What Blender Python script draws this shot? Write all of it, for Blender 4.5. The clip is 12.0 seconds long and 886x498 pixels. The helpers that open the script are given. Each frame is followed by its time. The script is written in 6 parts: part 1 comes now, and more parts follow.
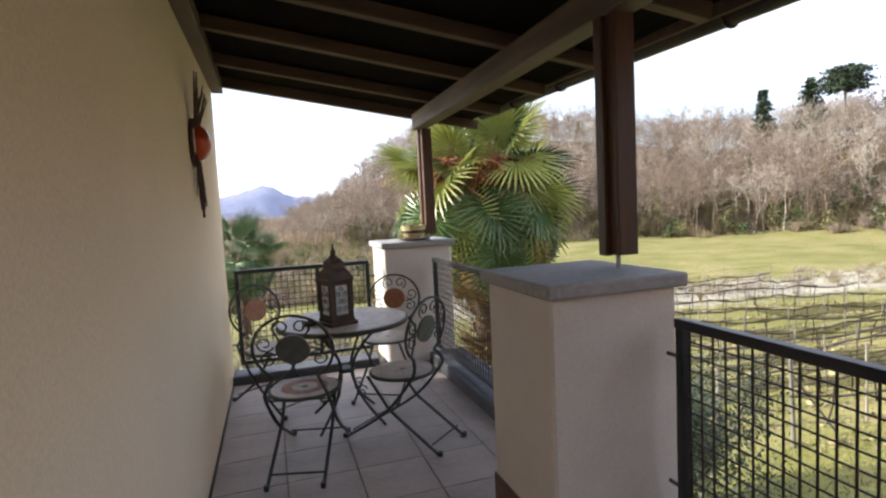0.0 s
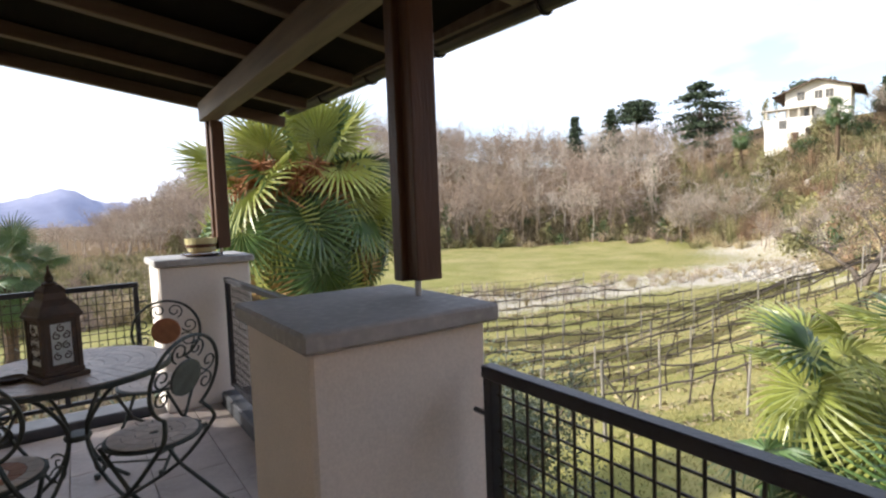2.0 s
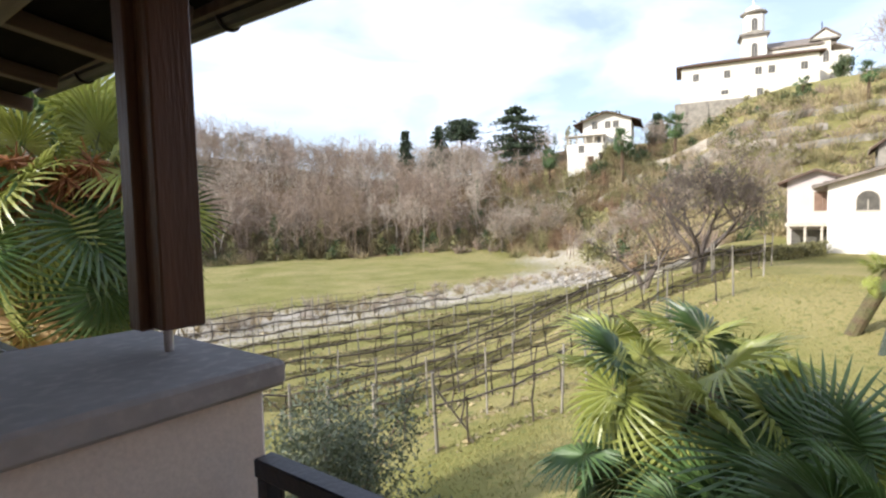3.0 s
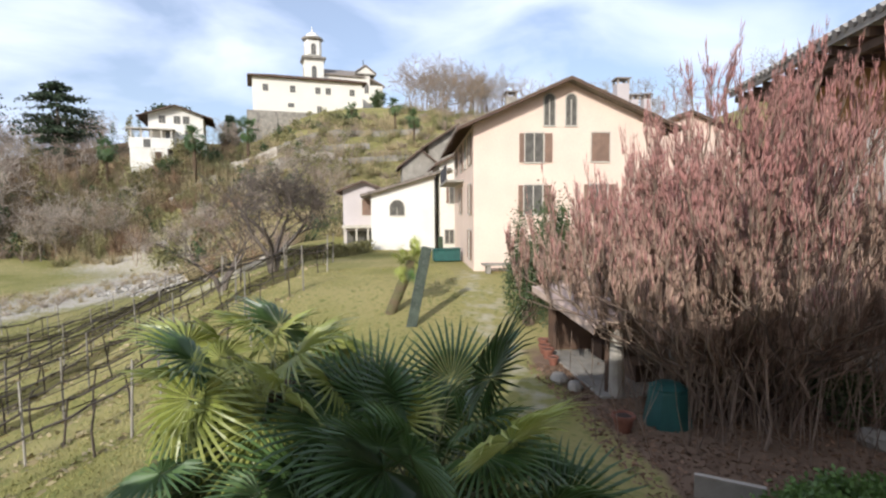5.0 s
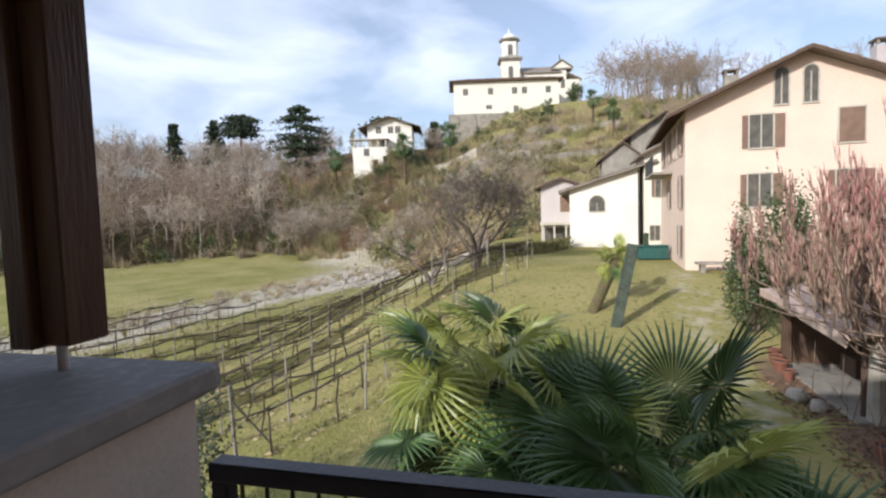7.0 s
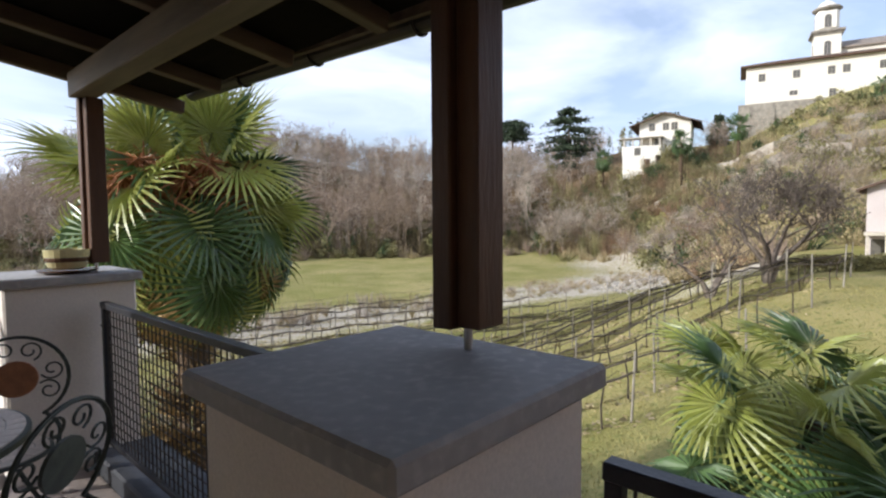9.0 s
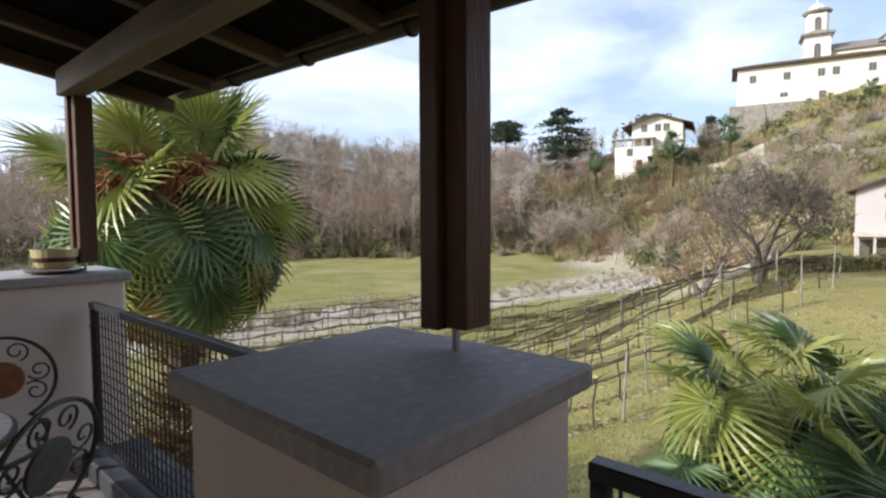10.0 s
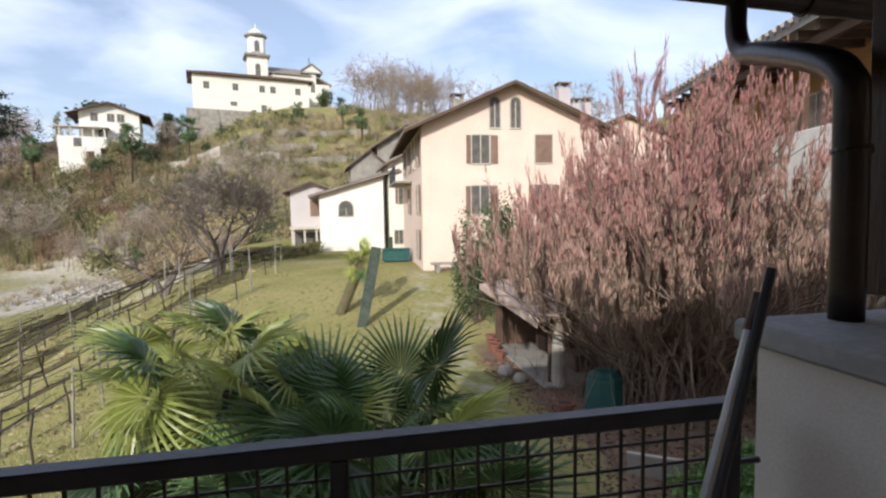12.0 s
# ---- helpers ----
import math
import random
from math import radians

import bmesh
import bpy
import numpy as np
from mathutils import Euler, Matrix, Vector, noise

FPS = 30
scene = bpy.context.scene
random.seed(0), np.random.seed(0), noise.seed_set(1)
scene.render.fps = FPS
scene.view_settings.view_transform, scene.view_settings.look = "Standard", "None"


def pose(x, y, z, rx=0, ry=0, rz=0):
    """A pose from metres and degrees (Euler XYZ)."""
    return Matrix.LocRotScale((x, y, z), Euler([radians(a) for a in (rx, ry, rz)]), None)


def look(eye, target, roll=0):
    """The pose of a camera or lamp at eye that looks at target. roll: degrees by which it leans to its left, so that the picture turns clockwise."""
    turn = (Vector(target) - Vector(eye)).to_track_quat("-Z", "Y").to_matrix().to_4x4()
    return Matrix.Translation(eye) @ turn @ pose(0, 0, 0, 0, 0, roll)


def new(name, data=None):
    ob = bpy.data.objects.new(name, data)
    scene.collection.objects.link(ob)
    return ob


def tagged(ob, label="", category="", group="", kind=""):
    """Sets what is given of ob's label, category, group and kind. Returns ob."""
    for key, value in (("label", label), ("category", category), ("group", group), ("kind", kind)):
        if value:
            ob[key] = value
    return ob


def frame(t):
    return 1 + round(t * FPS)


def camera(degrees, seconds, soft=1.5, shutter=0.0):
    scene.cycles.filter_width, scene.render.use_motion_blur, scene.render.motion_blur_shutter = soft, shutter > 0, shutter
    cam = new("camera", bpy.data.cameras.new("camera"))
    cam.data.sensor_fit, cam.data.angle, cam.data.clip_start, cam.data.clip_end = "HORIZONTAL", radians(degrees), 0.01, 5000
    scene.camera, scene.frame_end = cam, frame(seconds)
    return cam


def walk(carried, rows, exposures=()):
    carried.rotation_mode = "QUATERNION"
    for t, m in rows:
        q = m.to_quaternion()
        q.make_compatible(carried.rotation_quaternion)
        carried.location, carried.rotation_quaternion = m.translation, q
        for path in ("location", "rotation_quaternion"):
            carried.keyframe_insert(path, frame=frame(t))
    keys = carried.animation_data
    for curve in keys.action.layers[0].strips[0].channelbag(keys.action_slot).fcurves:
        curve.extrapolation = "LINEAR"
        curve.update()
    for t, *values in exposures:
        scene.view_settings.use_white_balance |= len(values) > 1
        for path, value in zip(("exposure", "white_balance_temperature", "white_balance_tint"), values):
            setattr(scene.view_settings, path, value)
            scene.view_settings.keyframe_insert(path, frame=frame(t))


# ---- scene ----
cam = camera(79.8, 12.0, soft=2.3)
PATH = [
    (0, (0.71, 0.297, 1.503), (1.322, 2.195, 1.351), -2.9),
    (0.5, (0.772, 0.274, 1.503), (1.249, 2.211, 1.358), -2.9),
    (1, (0.863, 0.343, 1.496), (1.408, 2.262, 1.348), -2.3),
    (1.5, (1.009, 0.56, 1.501), (1.947, 2.322, 1.365), -1.3),
    (2, (1.208, 0.751, 1.489), (2.35, 2.387, 1.35), -2.1),
    (2.5, (1.428, 0.906, 1.494), (2.692, 2.452, 1.37), -2.0),
    (3, (1.588, 1.033, 1.499), (3.18, 2.238, 1.382), -1.5),
    (3.5, (1.577, 0.994, 1.539), (3.4, 1.807, 1.416), -1.2),
    (5.5, (1.52, 1.01, 1.455), (3.489, 0.683, 1.318), -0.4),
    (6, (1.323, 0.999, 1.485), (3.307, 0.796, 1.331), -0.9),
    (6.5, (1.335, 1.1, 1.492), (3.325, 1.239, 1.342), -1.4),
    (7, (1.316, 1.249, 1.505), (3.249, 1.745, 1.371), -1.8),
    (7.5, (1.289, 1.344, 1.509), (3.145, 2.079, 1.385), -1.3),
    (9.5, (1.187, 1.509, 1.518), (2.614, 2.906, 1.409), -0.4),
    (10, (1.205, 1.487, 1.518), (2.703, 2.807, 1.408), -0.3),
    (10.5, (1.234, 1.416, 1.514), (3.003, 2.343, 1.401), 0.1),
    (11, (1.233, 1.287, 1.509), (3.179, 1.732, 1.392), -0.6),
    (11.5, (1.13, 1.118, 1.531), (3.126, 1.122, 1.401), -1.1),
    (12, (1.148, 1.027, 1.477), (3.101, 0.616, 1.339), -0.9),
]
walk(cam, [(t, look(e, a, r)) for t, e, a, r in PATH],
     exposures=[(0, 1.12, 6250, 10), (1.0, 1.08, 6250, 10), (2.0, 0.98, 6250, 10), (3.0, 0.74, 6150, 10), (3.5, 0.45, 6100, 10), (5.5, 0.25, 6000, 10), (7.5, 0.22, 6000, 10), (9.5, 0.44, 6000, 10), (10.2, 0.44, 6000, 10), (11, 0.28, 6000, 10), (12, 0.22, 6000, 10)])

# ---------- light ----------
SUN_AZ, SUN_EL = radians(152), radians(25)
world = bpy.data.worlds.new("sky")
scene.world = world
world.use_nodes = True
wn, wl = world.node_tree.nodes, world.node_tree.links
sky = wn.new("ShaderNodeTexSky")
sky.sky_type, sky.sun_disc = "NISHITA", False
sky.sun_elevation, sky.sun_rotation = SUN_EL, radians(90) - SUN_AZ
sky.air_density, sky.dust_density = 1.0, 1.6
coord = wn.new("ShaderNodeTexCoord")
stretch = wn.new("ShaderNodeMapping")
stretch.inputs["Scale"].default_value = (1.0, 1.6, 4.5)
stretch.inputs["Rotation"].default_value = (0, 0.12, 0.5)
wl.new(coord.outputs["Generated"], stretch.inputs["Vector"])
cl = wn.new("ShaderNodeTexNoise")
cl.inputs["Scale"].default_value, cl.inputs["Detail"].default_value = 1.7, 6
cl.inputs["Distortion"].default_value = 0.5
wl.new(stretch.outputs[0], cl.inputs["Vector"])
cr = wn.new("ShaderNodeValToRGB")
cr.color_ramp.elements[0].position, cr.color_ramp.elements[1].position = 0.40, 0.64
cr.color_ramp.elements[0].color = (0.27, 0.27, 0.27, 1)
cr.color_ramp.elements[1].color = (0.86, 0.86, 0.86, 1)
wl.new(cl.outputs["Fac"], cr.inputs["Fac"])
cm = wn.new("ShaderNodeMix")
cm.data_type = "RGBA"
wl.new(cr.outputs["Color"], cm.inputs["Factor"])
wl.new(sky.outputs[0], cm.inputs[6])
cm.inputs[7].default_value = (7.9, 8.25, 9.7, 1)
bg = wn["Background"]
bg.inputs["Strength"].default_value = 0.12
wl.new(cm.outputs[2], bg.inputs["Color"])
sun = new("sun", bpy.data.lights.new("sun", "SUN"))
sun.data.energy, sun.data.angle, sun.data.color = 3.6, radians(0.6), (1.0, 0.93, 0.83)
sd = Vector((math.cos(SUN_AZ) * math.cos(SUN_EL), math.sin(SUN_AZ) * math.cos(SUN_EL), math.sin(SUN_EL)))
sun.matrix_world = look(sd * 60, (0, 0, 0))


# ---------- helpers ----------
class Mesh:
    """Collects vertices and faces of one mesh."""

    def __init__(self):
        self.v, self.f, self.mi, self.slot = [], [], [], 0

    def add(self, vs, fs):
        o = len(self.v)
        self.v.extend(tuple(p) for p in vs)
        self.f.extend(tuple(o + k for k in f) for f in fs)
        self.mi.extend([self.slot] * len(fs))
        return self

    def box(self, x0, x1, y0, y1, z0, z1, c=0.0, m=None):
        cx, cy, cz = (x0 + x1) / 2, (y0 + y1) / 2, (z0 + z1) / 2
        hx, hy, hz = (x1 - x0) / 2, (y1 - y0) / 2, (z1 - z0) / 2
        vs, fs = [], []
        if c <= 0:
            vs = [(sx * hx, sy * hy, sz * hz) for sx in (-1, 1) for sy in (-1, 1) for sz in (-1, 1)]
            fs = [(0, 1, 3, 2), (4, 6, 7, 5), (0, 4, 5, 1), (2, 3, 7, 6), (0, 2, 6, 4), (1, 5, 7, 3)]
        else:
            idx = {}
            for sx in (-1, 1):
                for sy in (-1, 1):
                    for sz in (-1, 1):
                        for a in range(3):
                            p = [sx * (hx - c), sy * (hy - c), sz * (hz - c)]
                            p[a] = (sx * hx, sy * hy, sz * hz)[a]
                            idx[sx, sy, sz, a] = len(vs)
                            vs.append(tuple(p))
            for a in range(3):
                b, d = (a + 1) % 3, (a + 2) % 3
                for s in (-1, 1):
                    q = []
                    for sb, sd_ in ((-1, -1), (1, -1), (1, 1), (-1, 1)):
                        k = [0, 0, 0]
                        k[a], k[b], k[d] = s, sb, sd_
                        q.append(idx[k[0], k[1], k[2], a])
                    fs.append(tuple(q if s > 0 else q[::-1]))
                for sb in (-1, 1):
                    for sd_ in (-1, 1):
                        q = []
                        for s, ax in ((-1, b), (1, b), (1, d), (-1, d)):
                            k = [0, 0, 0]
                            k[a], k[b], k[d] = s, sb, sd_
                            q.append(idx[k[0], k[1], k[2], ax])
                        fs.append(tuple(q if sb * sd_ < 0 else q[::-1]))
            for sx in (-1, 1):
                for sy in (-1, 1):
                    for sz in (-1, 1):
                        q = [idx[sx, sy, sz, a] for a in range(3)]
                        fs.append(tuple(q if sx * sy * sz > 0 else q[::-1]))
        pts = [Vector((cx + p[0], cy + p[1], cz + p[2])) for p in vs]
        if m is not None:
            pts = [m @ p for p in pts]
        return self.add(pts, fs)

    def tube(self, pts, r, n=6, r1=None, caps=True):
        """A round bar along points, tapering from r to r1."""
        pts = [Vector(p) for p in pts]
        r1 = r if r1 is None else r1
        vs, fs, last = [], [], None
        for i, p in enumerate(pts):
            d = (pts[min(i + 1, len(pts) - 1)] - pts[max(i - 1, 0)])
            d = d.normalized() if d.length > 1e-9 else Vector((0, 0, 1))
            u = d.cross(last if last is not None else (Vector((0, 0, 1)) if abs(d.z) < 0.9 else Vector((1, 0, 0))))
            if u.length < 1e-6:
                u = d.orthogonal()
            u.normalize()
            w = d.cross(u)
            last = u.cross(d)
            rr = r + (r1 - r) * i / max(1, len(pts) - 1)
            for k in range(n):
                a = 2 * math.pi * k / n
                vs.append(p + rr * (math.cos(a) * u + math.sin(a) * w))
        for i in range(len(pts) - 1):
            for k in range(n):
                fs.append((i * n + k, i * n + (k + 1) % n, (i + 1) * n + (k + 1) % n, (i + 1) * n + k))
        if caps:
            fs.append(tuple(range(n))[::-1])
            fs.append(tuple((len(pts) - 1) * n + k for k in range(n)))
        return self.add(vs, fs)

    def lathe(self, prof, n=20, at=(0, 0, 0)):
        """A turned shape from (radius, height) pairs."""
        vs = [(at[0] + r * math.cos(2 * math.pi * k / n), at[1] + r * math.sin(2 * math.pi * k / n), at[2] + z) for r, z in prof for k in range(n)]
        fs = [(i * n + k, i * n + (k + 1) % n, (i + 1) * n + (k + 1) % n, (i + 1) * n + k) for i in range(len(prof) - 1) for k in range(n)]
        fs.append(tuple(range(n))[::-1])
        fs.append(tuple((len(prof) - 1) * n + k for k in range(n)))
        return self.add(vs, fs)

    def make(self, name, mats, parent=None, label="", smooth=False, m=None):
        me = bpy.data.meshes.new(name)
        me.from_pydata(self.v, [], self.f)
        mats = mats if isinstance(mats, (list, tuple)) else [mats]
        for k in mats:
            me.materials.append(k)
        if len(mats) > 1:
            me.polygons.foreach_set("material_index", self.mi)
        if smooth:
            me.polygons.foreach_set("use_smooth", [True] * len(self.f))
        me.update()
        ob = new(name, me)
        if m is not None:
            ob.matrix_basis = m
        if parent is not None:
            ob.parent = parent
        if label:
            ob["label"] = label
        return ob


def thing(name, m, label, category, group="", kind=""):
    ob = new(name)
    ob.empty_display_size = 0.1
    ob.matrix_basis = m
    return tagged(ob, label, category, group, kind)


def setting(ob, label, category):
    return tagged(ob, label, category, "", "structure")


def mat(name, c1, c2=None, rough=0.7, metal=0.0, scale=6.0, fine=60.0, bump=0.15, vary=0.0, island=0.0, c3=None, translucent=0.0, stretch=(1, 1, 1), depth=0.01, spec=0.5):
    """A surface of two colours in broad patches, fine grain, relief, and optional change from piece to piece."""
    m = bpy.data.materials.new(name)
    m.use_nodes = True
    n, l = m.node_tree.nodes, m.node_tree.links
    b = n["Principled BSDF"]
    b.inputs["Roughness"].default_value, b.inputs["Metallic"].default_value = rough, metal
    b.inputs["Specular IOR Level"].default_value = spec
    c2 = c2 or tuple(k * 0.8 for k in c1)
    tc = n.new("ShaderNodeTexCoord")
    mp = n.new("ShaderNodeMapping")
    mp.inputs["Scale"].default_value = stretch
    l.new(tc.outputs["Object"], mp.inputs["Vector"])
    n1, n2 = n.new("ShaderNodeTexNoise"), n.new("ShaderNodeTexNoise")
    n1.inputs["Scale"].default_value, n1.inputs["Detail"].default_value = scale, 5
    n2.inputs["Scale"].default_value, n2.inputs["Detail"].default_value = fine, 4
    for k in (n1, n2):
        l.new(mp.outputs[0], k.inputs["Vector"])
    r1 = n.new("ShaderNodeMapRange")
    r1.inputs[1].default_value, r1.inputs[2].default_value = 0.35, 0.65
    l.new(n1.outputs["Fac"], r1.inputs[0])
    mx = n.new("ShaderNodeMix")
    mx.data_type = "RGBA"
    mx.inputs[6].default_value, mx.inputs[7].default_value = (*c1, 1), (*c2, 1)
    l.new(r1.outputs[0], mx.inputs["Factor"])
    out = mx.outputs[2]
    if c3:
        r3 = n.new("ShaderNodeMapRange")
        r3.inputs[1].default_value, r3.inputs[2].default_value = 0.52, 0.68
        l.new(n2.outputs["Fac"], r3.inputs[0])
        m3 = n.new("ShaderNodeMix")
        m3.data_type = "RGBA"
        l.new(r3.outputs[0], m3.inputs["Factor"])
        l.new(out, m3.inputs[6])
        m3.inputs[7].default_value = (*c3, 1)
        out = m3.outputs[2]
    hs = n.new("ShaderNodeHueSaturation")
    val = n.new("ShaderNodeMapRange")
    val.inputs[3].default_value, val.inputs[4].default_value = 0.84, 1.16
    l.new(n2.outputs["Fac"], val.inputs[0])
    l.new(out, hs.inputs["Color"])
    v_out = val.outputs[0]
    for amount, node, sock in ((vary, "ShaderNodeObjectInfo", "Random"), (island, "ShaderNodeNewGeometry", "Random Per Island")):
        if amount:
            oi = n.new(node)
            vr = n.new("ShaderNodeMapRange")
            vr.inputs[3].default_value, vr.inputs[4].default_value = 1 - amount, 1 + amount
            l.new(oi.outputs[sock], vr.inputs[0])
            mu = n.new("ShaderNodeMath")
            mu.operation = "MULTIPLY"
            l.new(v_out, mu.inputs[0])
            l.new(vr.outputs[0], mu.inputs[1])
            v_out = mu.outputs[0]
    l.new(v_out, hs.inputs["Value"])
    l.new(hs.outputs[0], b.inputs["Base Color"])
    if bump:
        bp = n.new("ShaderNodeBump")
        bp.inputs["Strength"].default_value, bp.inputs["Distance"].default_value = bump, depth
        l.new(n2.outputs["Fac"], bp.inputs["Height"])
        l.new(bp.outputs[0], b.inputs["Normal"])
    if translucent:
        tr = n.new("ShaderNodeBsdfTranslucent")
        l.new(hs.outputs[0], tr.inputs["Color"])
        ms = n.new("ShaderNodeMixShader")
        ms.inputs[0].default_value = translucent
        l.new(b.outputs[0], ms.inputs[1])
        l.new(tr.outputs[0], ms.inputs[2])
        l.new(ms.outputs[0], n["Material Output"].inputs["Surface"])
    return m


# ---------- materials ----------
M_WALL = mat("plaster_cream", (0.89, 0.755, 0.565), (0.85, 0.715, 0.53), 0.9, scale=1.2, fine=90, bump=0.1)
M_PILLAR = mat("plaster_white", (0.80, 0.735, 0.67), (0.72, 0.66, 0.605), 0.9, scale=2.0, fine=120, bump=0.1)
M_CAP = mat("cement_cap", (0.41, 0.40, 0.395), (0.31, 0.305, 0.305), 0.72, scale=2.2, fine=34, bump=0.06, c3=(0.425, 0.415, 0.405))
M_TIMBER = mat("stained_timber", (0.10, 0.045, 0.022), (0.07, 0.032, 0.017), 0.5, scale=3, fine=22, bump=0.3, vary=0.12, stretch=(5, 5, 0.6))
M_RAFTER = mat("dark_rafter", (0.14, 0.095, 0.062), (0.095, 0.062, 0.042), 0.7, scale=3, fine=24, bump=0.3, vary=0.15, stretch=(0.6, 5, 5))
M_BEAM = mat("weathered_beam", (0.16, 0.115, 0.08), (0.10, 0.07, 0.05), 0.6, scale=3, fine=24, bump=0.3, stretch=(5, 0.6, 5))
# near-black colour carries the deep shade between the rafters
M_BOARD = mat("shaded_roof_boards", (0.011, 0.008, 0.006), (0.008, 0.006, 0.005), 0.9, scale=3, fine=24, bump=0.2, island=0.04, stretch=(5, 0.6, 5), spec=0.05)
M_IRON = mat("painted_iron", (0.035, 0.037, 0.045), (0.05, 0.05, 0.058), 0.42, 0.3, scale=9, fine=80, bump=0.15)
M_MESH = mat("wire", (0.05, 0.045, 0.04), (0.075, 0.06, 0.05), 0.55, 0.5, scale=30, fine=150, bump=0.1)
M_CHAIRIRON = mat("wrought_iron", (0.045, 0.055, 0.05), (0.07, 0.075, 0.065), 0.5, 0.5, scale=20, fine=120, bump=0.2)
M_FLOOR = mat("stone_tile", (0.53, 0.455, 0.41), (0.37, 0.31, 0.28), 0.5, scale=3.2, fine=26, bump=0.25, vary=0.07, c3=(0.42, 0.36, 0.325))
M_GROUT = mat("grout", (0.15, 0.13, 0.115), None, 0.95, scale=10, fine=80)
M_KERB = mat("kerb_slate", (0.085, 0.09, 0.105), (0.06, 0.065, 0.075), 0.6, scale=5, fine=50, bump=0.3)
M_MOSAIC = mat("mosaic_pale", (0.62, 0.52, 0.44), (0.5, 0.42, 0.36), 0.45, scale=18, fine=70, bump=0.2, vary=0.12)
M_TERRA = mat("mosaic_terracotta", (0.42, 0.185, 0.095), (0.33, 0.14, 0.075), 0.5, scale=25, fine=80, bump=0.2, vary=0.15)
M_SLATE = mat("mosaic_slate", (0.10, 0.115, 0.11), (0.07, 0.08, 0.08), 0.5, scale=20, fine=80, bump=0.2)
M_LANTERN = mat("aged_metal", (0.06, 0.046, 0.036), (0.095, 0.06, 0.042), 0.6, 0.4, scale=14, fine=90, bump=0.3)
M_RED = mat("red_glaze", (0.50, 0.075, 0.02), (0.38, 0.05, 0.02), 0.25, 0.1, scale=10, fine=60)
M_GUTTER = mat("dark_copper", (0.055, 0.04, 0.033), (0.035, 0.03, 0.028), 0.4, 0.6, scale=6, fine=50, bump=0.1)
M_STEEL = mat("galvanised_steel", (0.62, 0.62, 0.64), (0.5, 0.5, 0.52), 0.42, 0.6, scale=10, fine=60)
M_CUP = mat("cream_ceramic", (0.62, 0.56, 0.30), (0.5, 0.45, 0.24), 0.25, scale=9, fine=60, bump=0.05)
M_BROWN = mat("brown_glaze", (0.10, 0.045, 0.025), None, 0.25, scale=9, fine=60, bump=0.05)
M_SOIL = mat("potting_soil", (0.06, 0.04, 0.03), None, 0.95, scale=30, fine=120, bump=0.6)
glass = bpy.data.materials.new("lantern_glass")
glass.use_nodes = True
gb = glass.node_tree.nodes["Principled BSDF"]
gb.inputs["Transmission Weight"].default_value, gb.inputs["Roughness"].default_value = 0.55, 0.35
gb.inputs["Base Color"].default_value = (0.9, 0.95, 0.95, 1)

# ---------- balcony ----------
WX, CY = 0.28, 5.62            # face of the house wall, end of the balcony
RS = 0.157                     # fall of the roof


def roof_z(x):
    """Underside of the roof boards."""
    return 2.53 - RS * (x - 2.2)


setting(Mesh().box(WX - 0.35, WX, -5.0, CY + 0.04, -3.6, roof_z(WX) + 0.02, 0.01).make("wall_west", M_WALL), "cream plastered house wall beside the balcony", "wall")
# second block is never in view; its height is chosen to shade the garden
setting(Mesh().box(-7.0, -0.09, -9.0, CY + 0.02, -3.6, 5.2, 0.0).make("wall_unseen_shade", M_WALL), "unseen plain house block behind the balcony, added to shade the garden", "wall")
setting(Mesh().box(WX, 2.35, -5.2, -5.0, -0.2, 1.0).make("wall_south", M_WALL), "plain plastered parapet closing the balcony", "wall")
floor = setting(Mesh().box(WX, 2.42, -5.0, CY + 0.03, -0.30, -0.012).make("floor", M_GROUT), "balcony slab with stone paving", "floor")
setting(Mesh().box(2.11, 2.46, 2.68, 5.24, -0.012, 0.11, 0.012).make("trim", M_KERB), "dark slate kerb under the balcony railing", "kerb")
setting(Mesh().box(2.11, 2.46, 0.06, 1.98, -0.012, 0.11, 0.012).make("trim", M_KERB), "dark slate kerb under the balcony railing", "kerb")
setting(Mesh().box(WX + 0.01, 1.64, 5.38, 5.64, -0.012, 0.07, 0.012).make("trim", M_KERB), "dark slate kerb at the balcony end", "kerb")
setting(Mesh().box(2.30, 2.42, -5.0, 5.62, -3.6, -0.30).make("wall_below", M_WALL), "plastered wall below the balcony", "wall")

# floor tiles
rng = random.Random(3)
tile_mesh = None
for i in range(4):
    for j in range(26):
        x, y = WX + 0.02 + 0.40 * i, 5.34 - 0.40 * j
        w = 0.3955
        if tile_mesh is None:
            first = Mesh().box(0, w, -w, 0, -0.02, 0.0, 0.003).make("tile", M_FLOOR)
            tile_mesh = first.data
            t = first
        else:
            t = new("tile", tile_mesh)
        t.parent = floor
        t.matrix_basis = pose(x, y, rng.uniform(-0.001, 0.001), 0, 0, 0)
Mesh().box(WX + 1.62, 2.11, -5.0, 5.34, -0.02, 0.0, 0.003).make("border_slab", M_FLOOR, floor)


def pillar(y0, y1, label, x=1.97, w=0.32):
    p = thing("pillar", pose(x, (y0 + y1) / 2, 0), label, "pillar", "balcony pillars")
    d = (y1 - y0) / 2
    body = Mesh().box(0.03 - w, w - 0.03, -d + 0.04, d - 0.04, 0.0, 1.144, 0.012)
    body.make("body", M_PILLAR, p)
    c = Mesh()
    c.box(-w, w, -d, d, 1.144, 1.20, 0.009)
    c.make("capstone", M_CAP, p, "grey cement capstone")
    return p


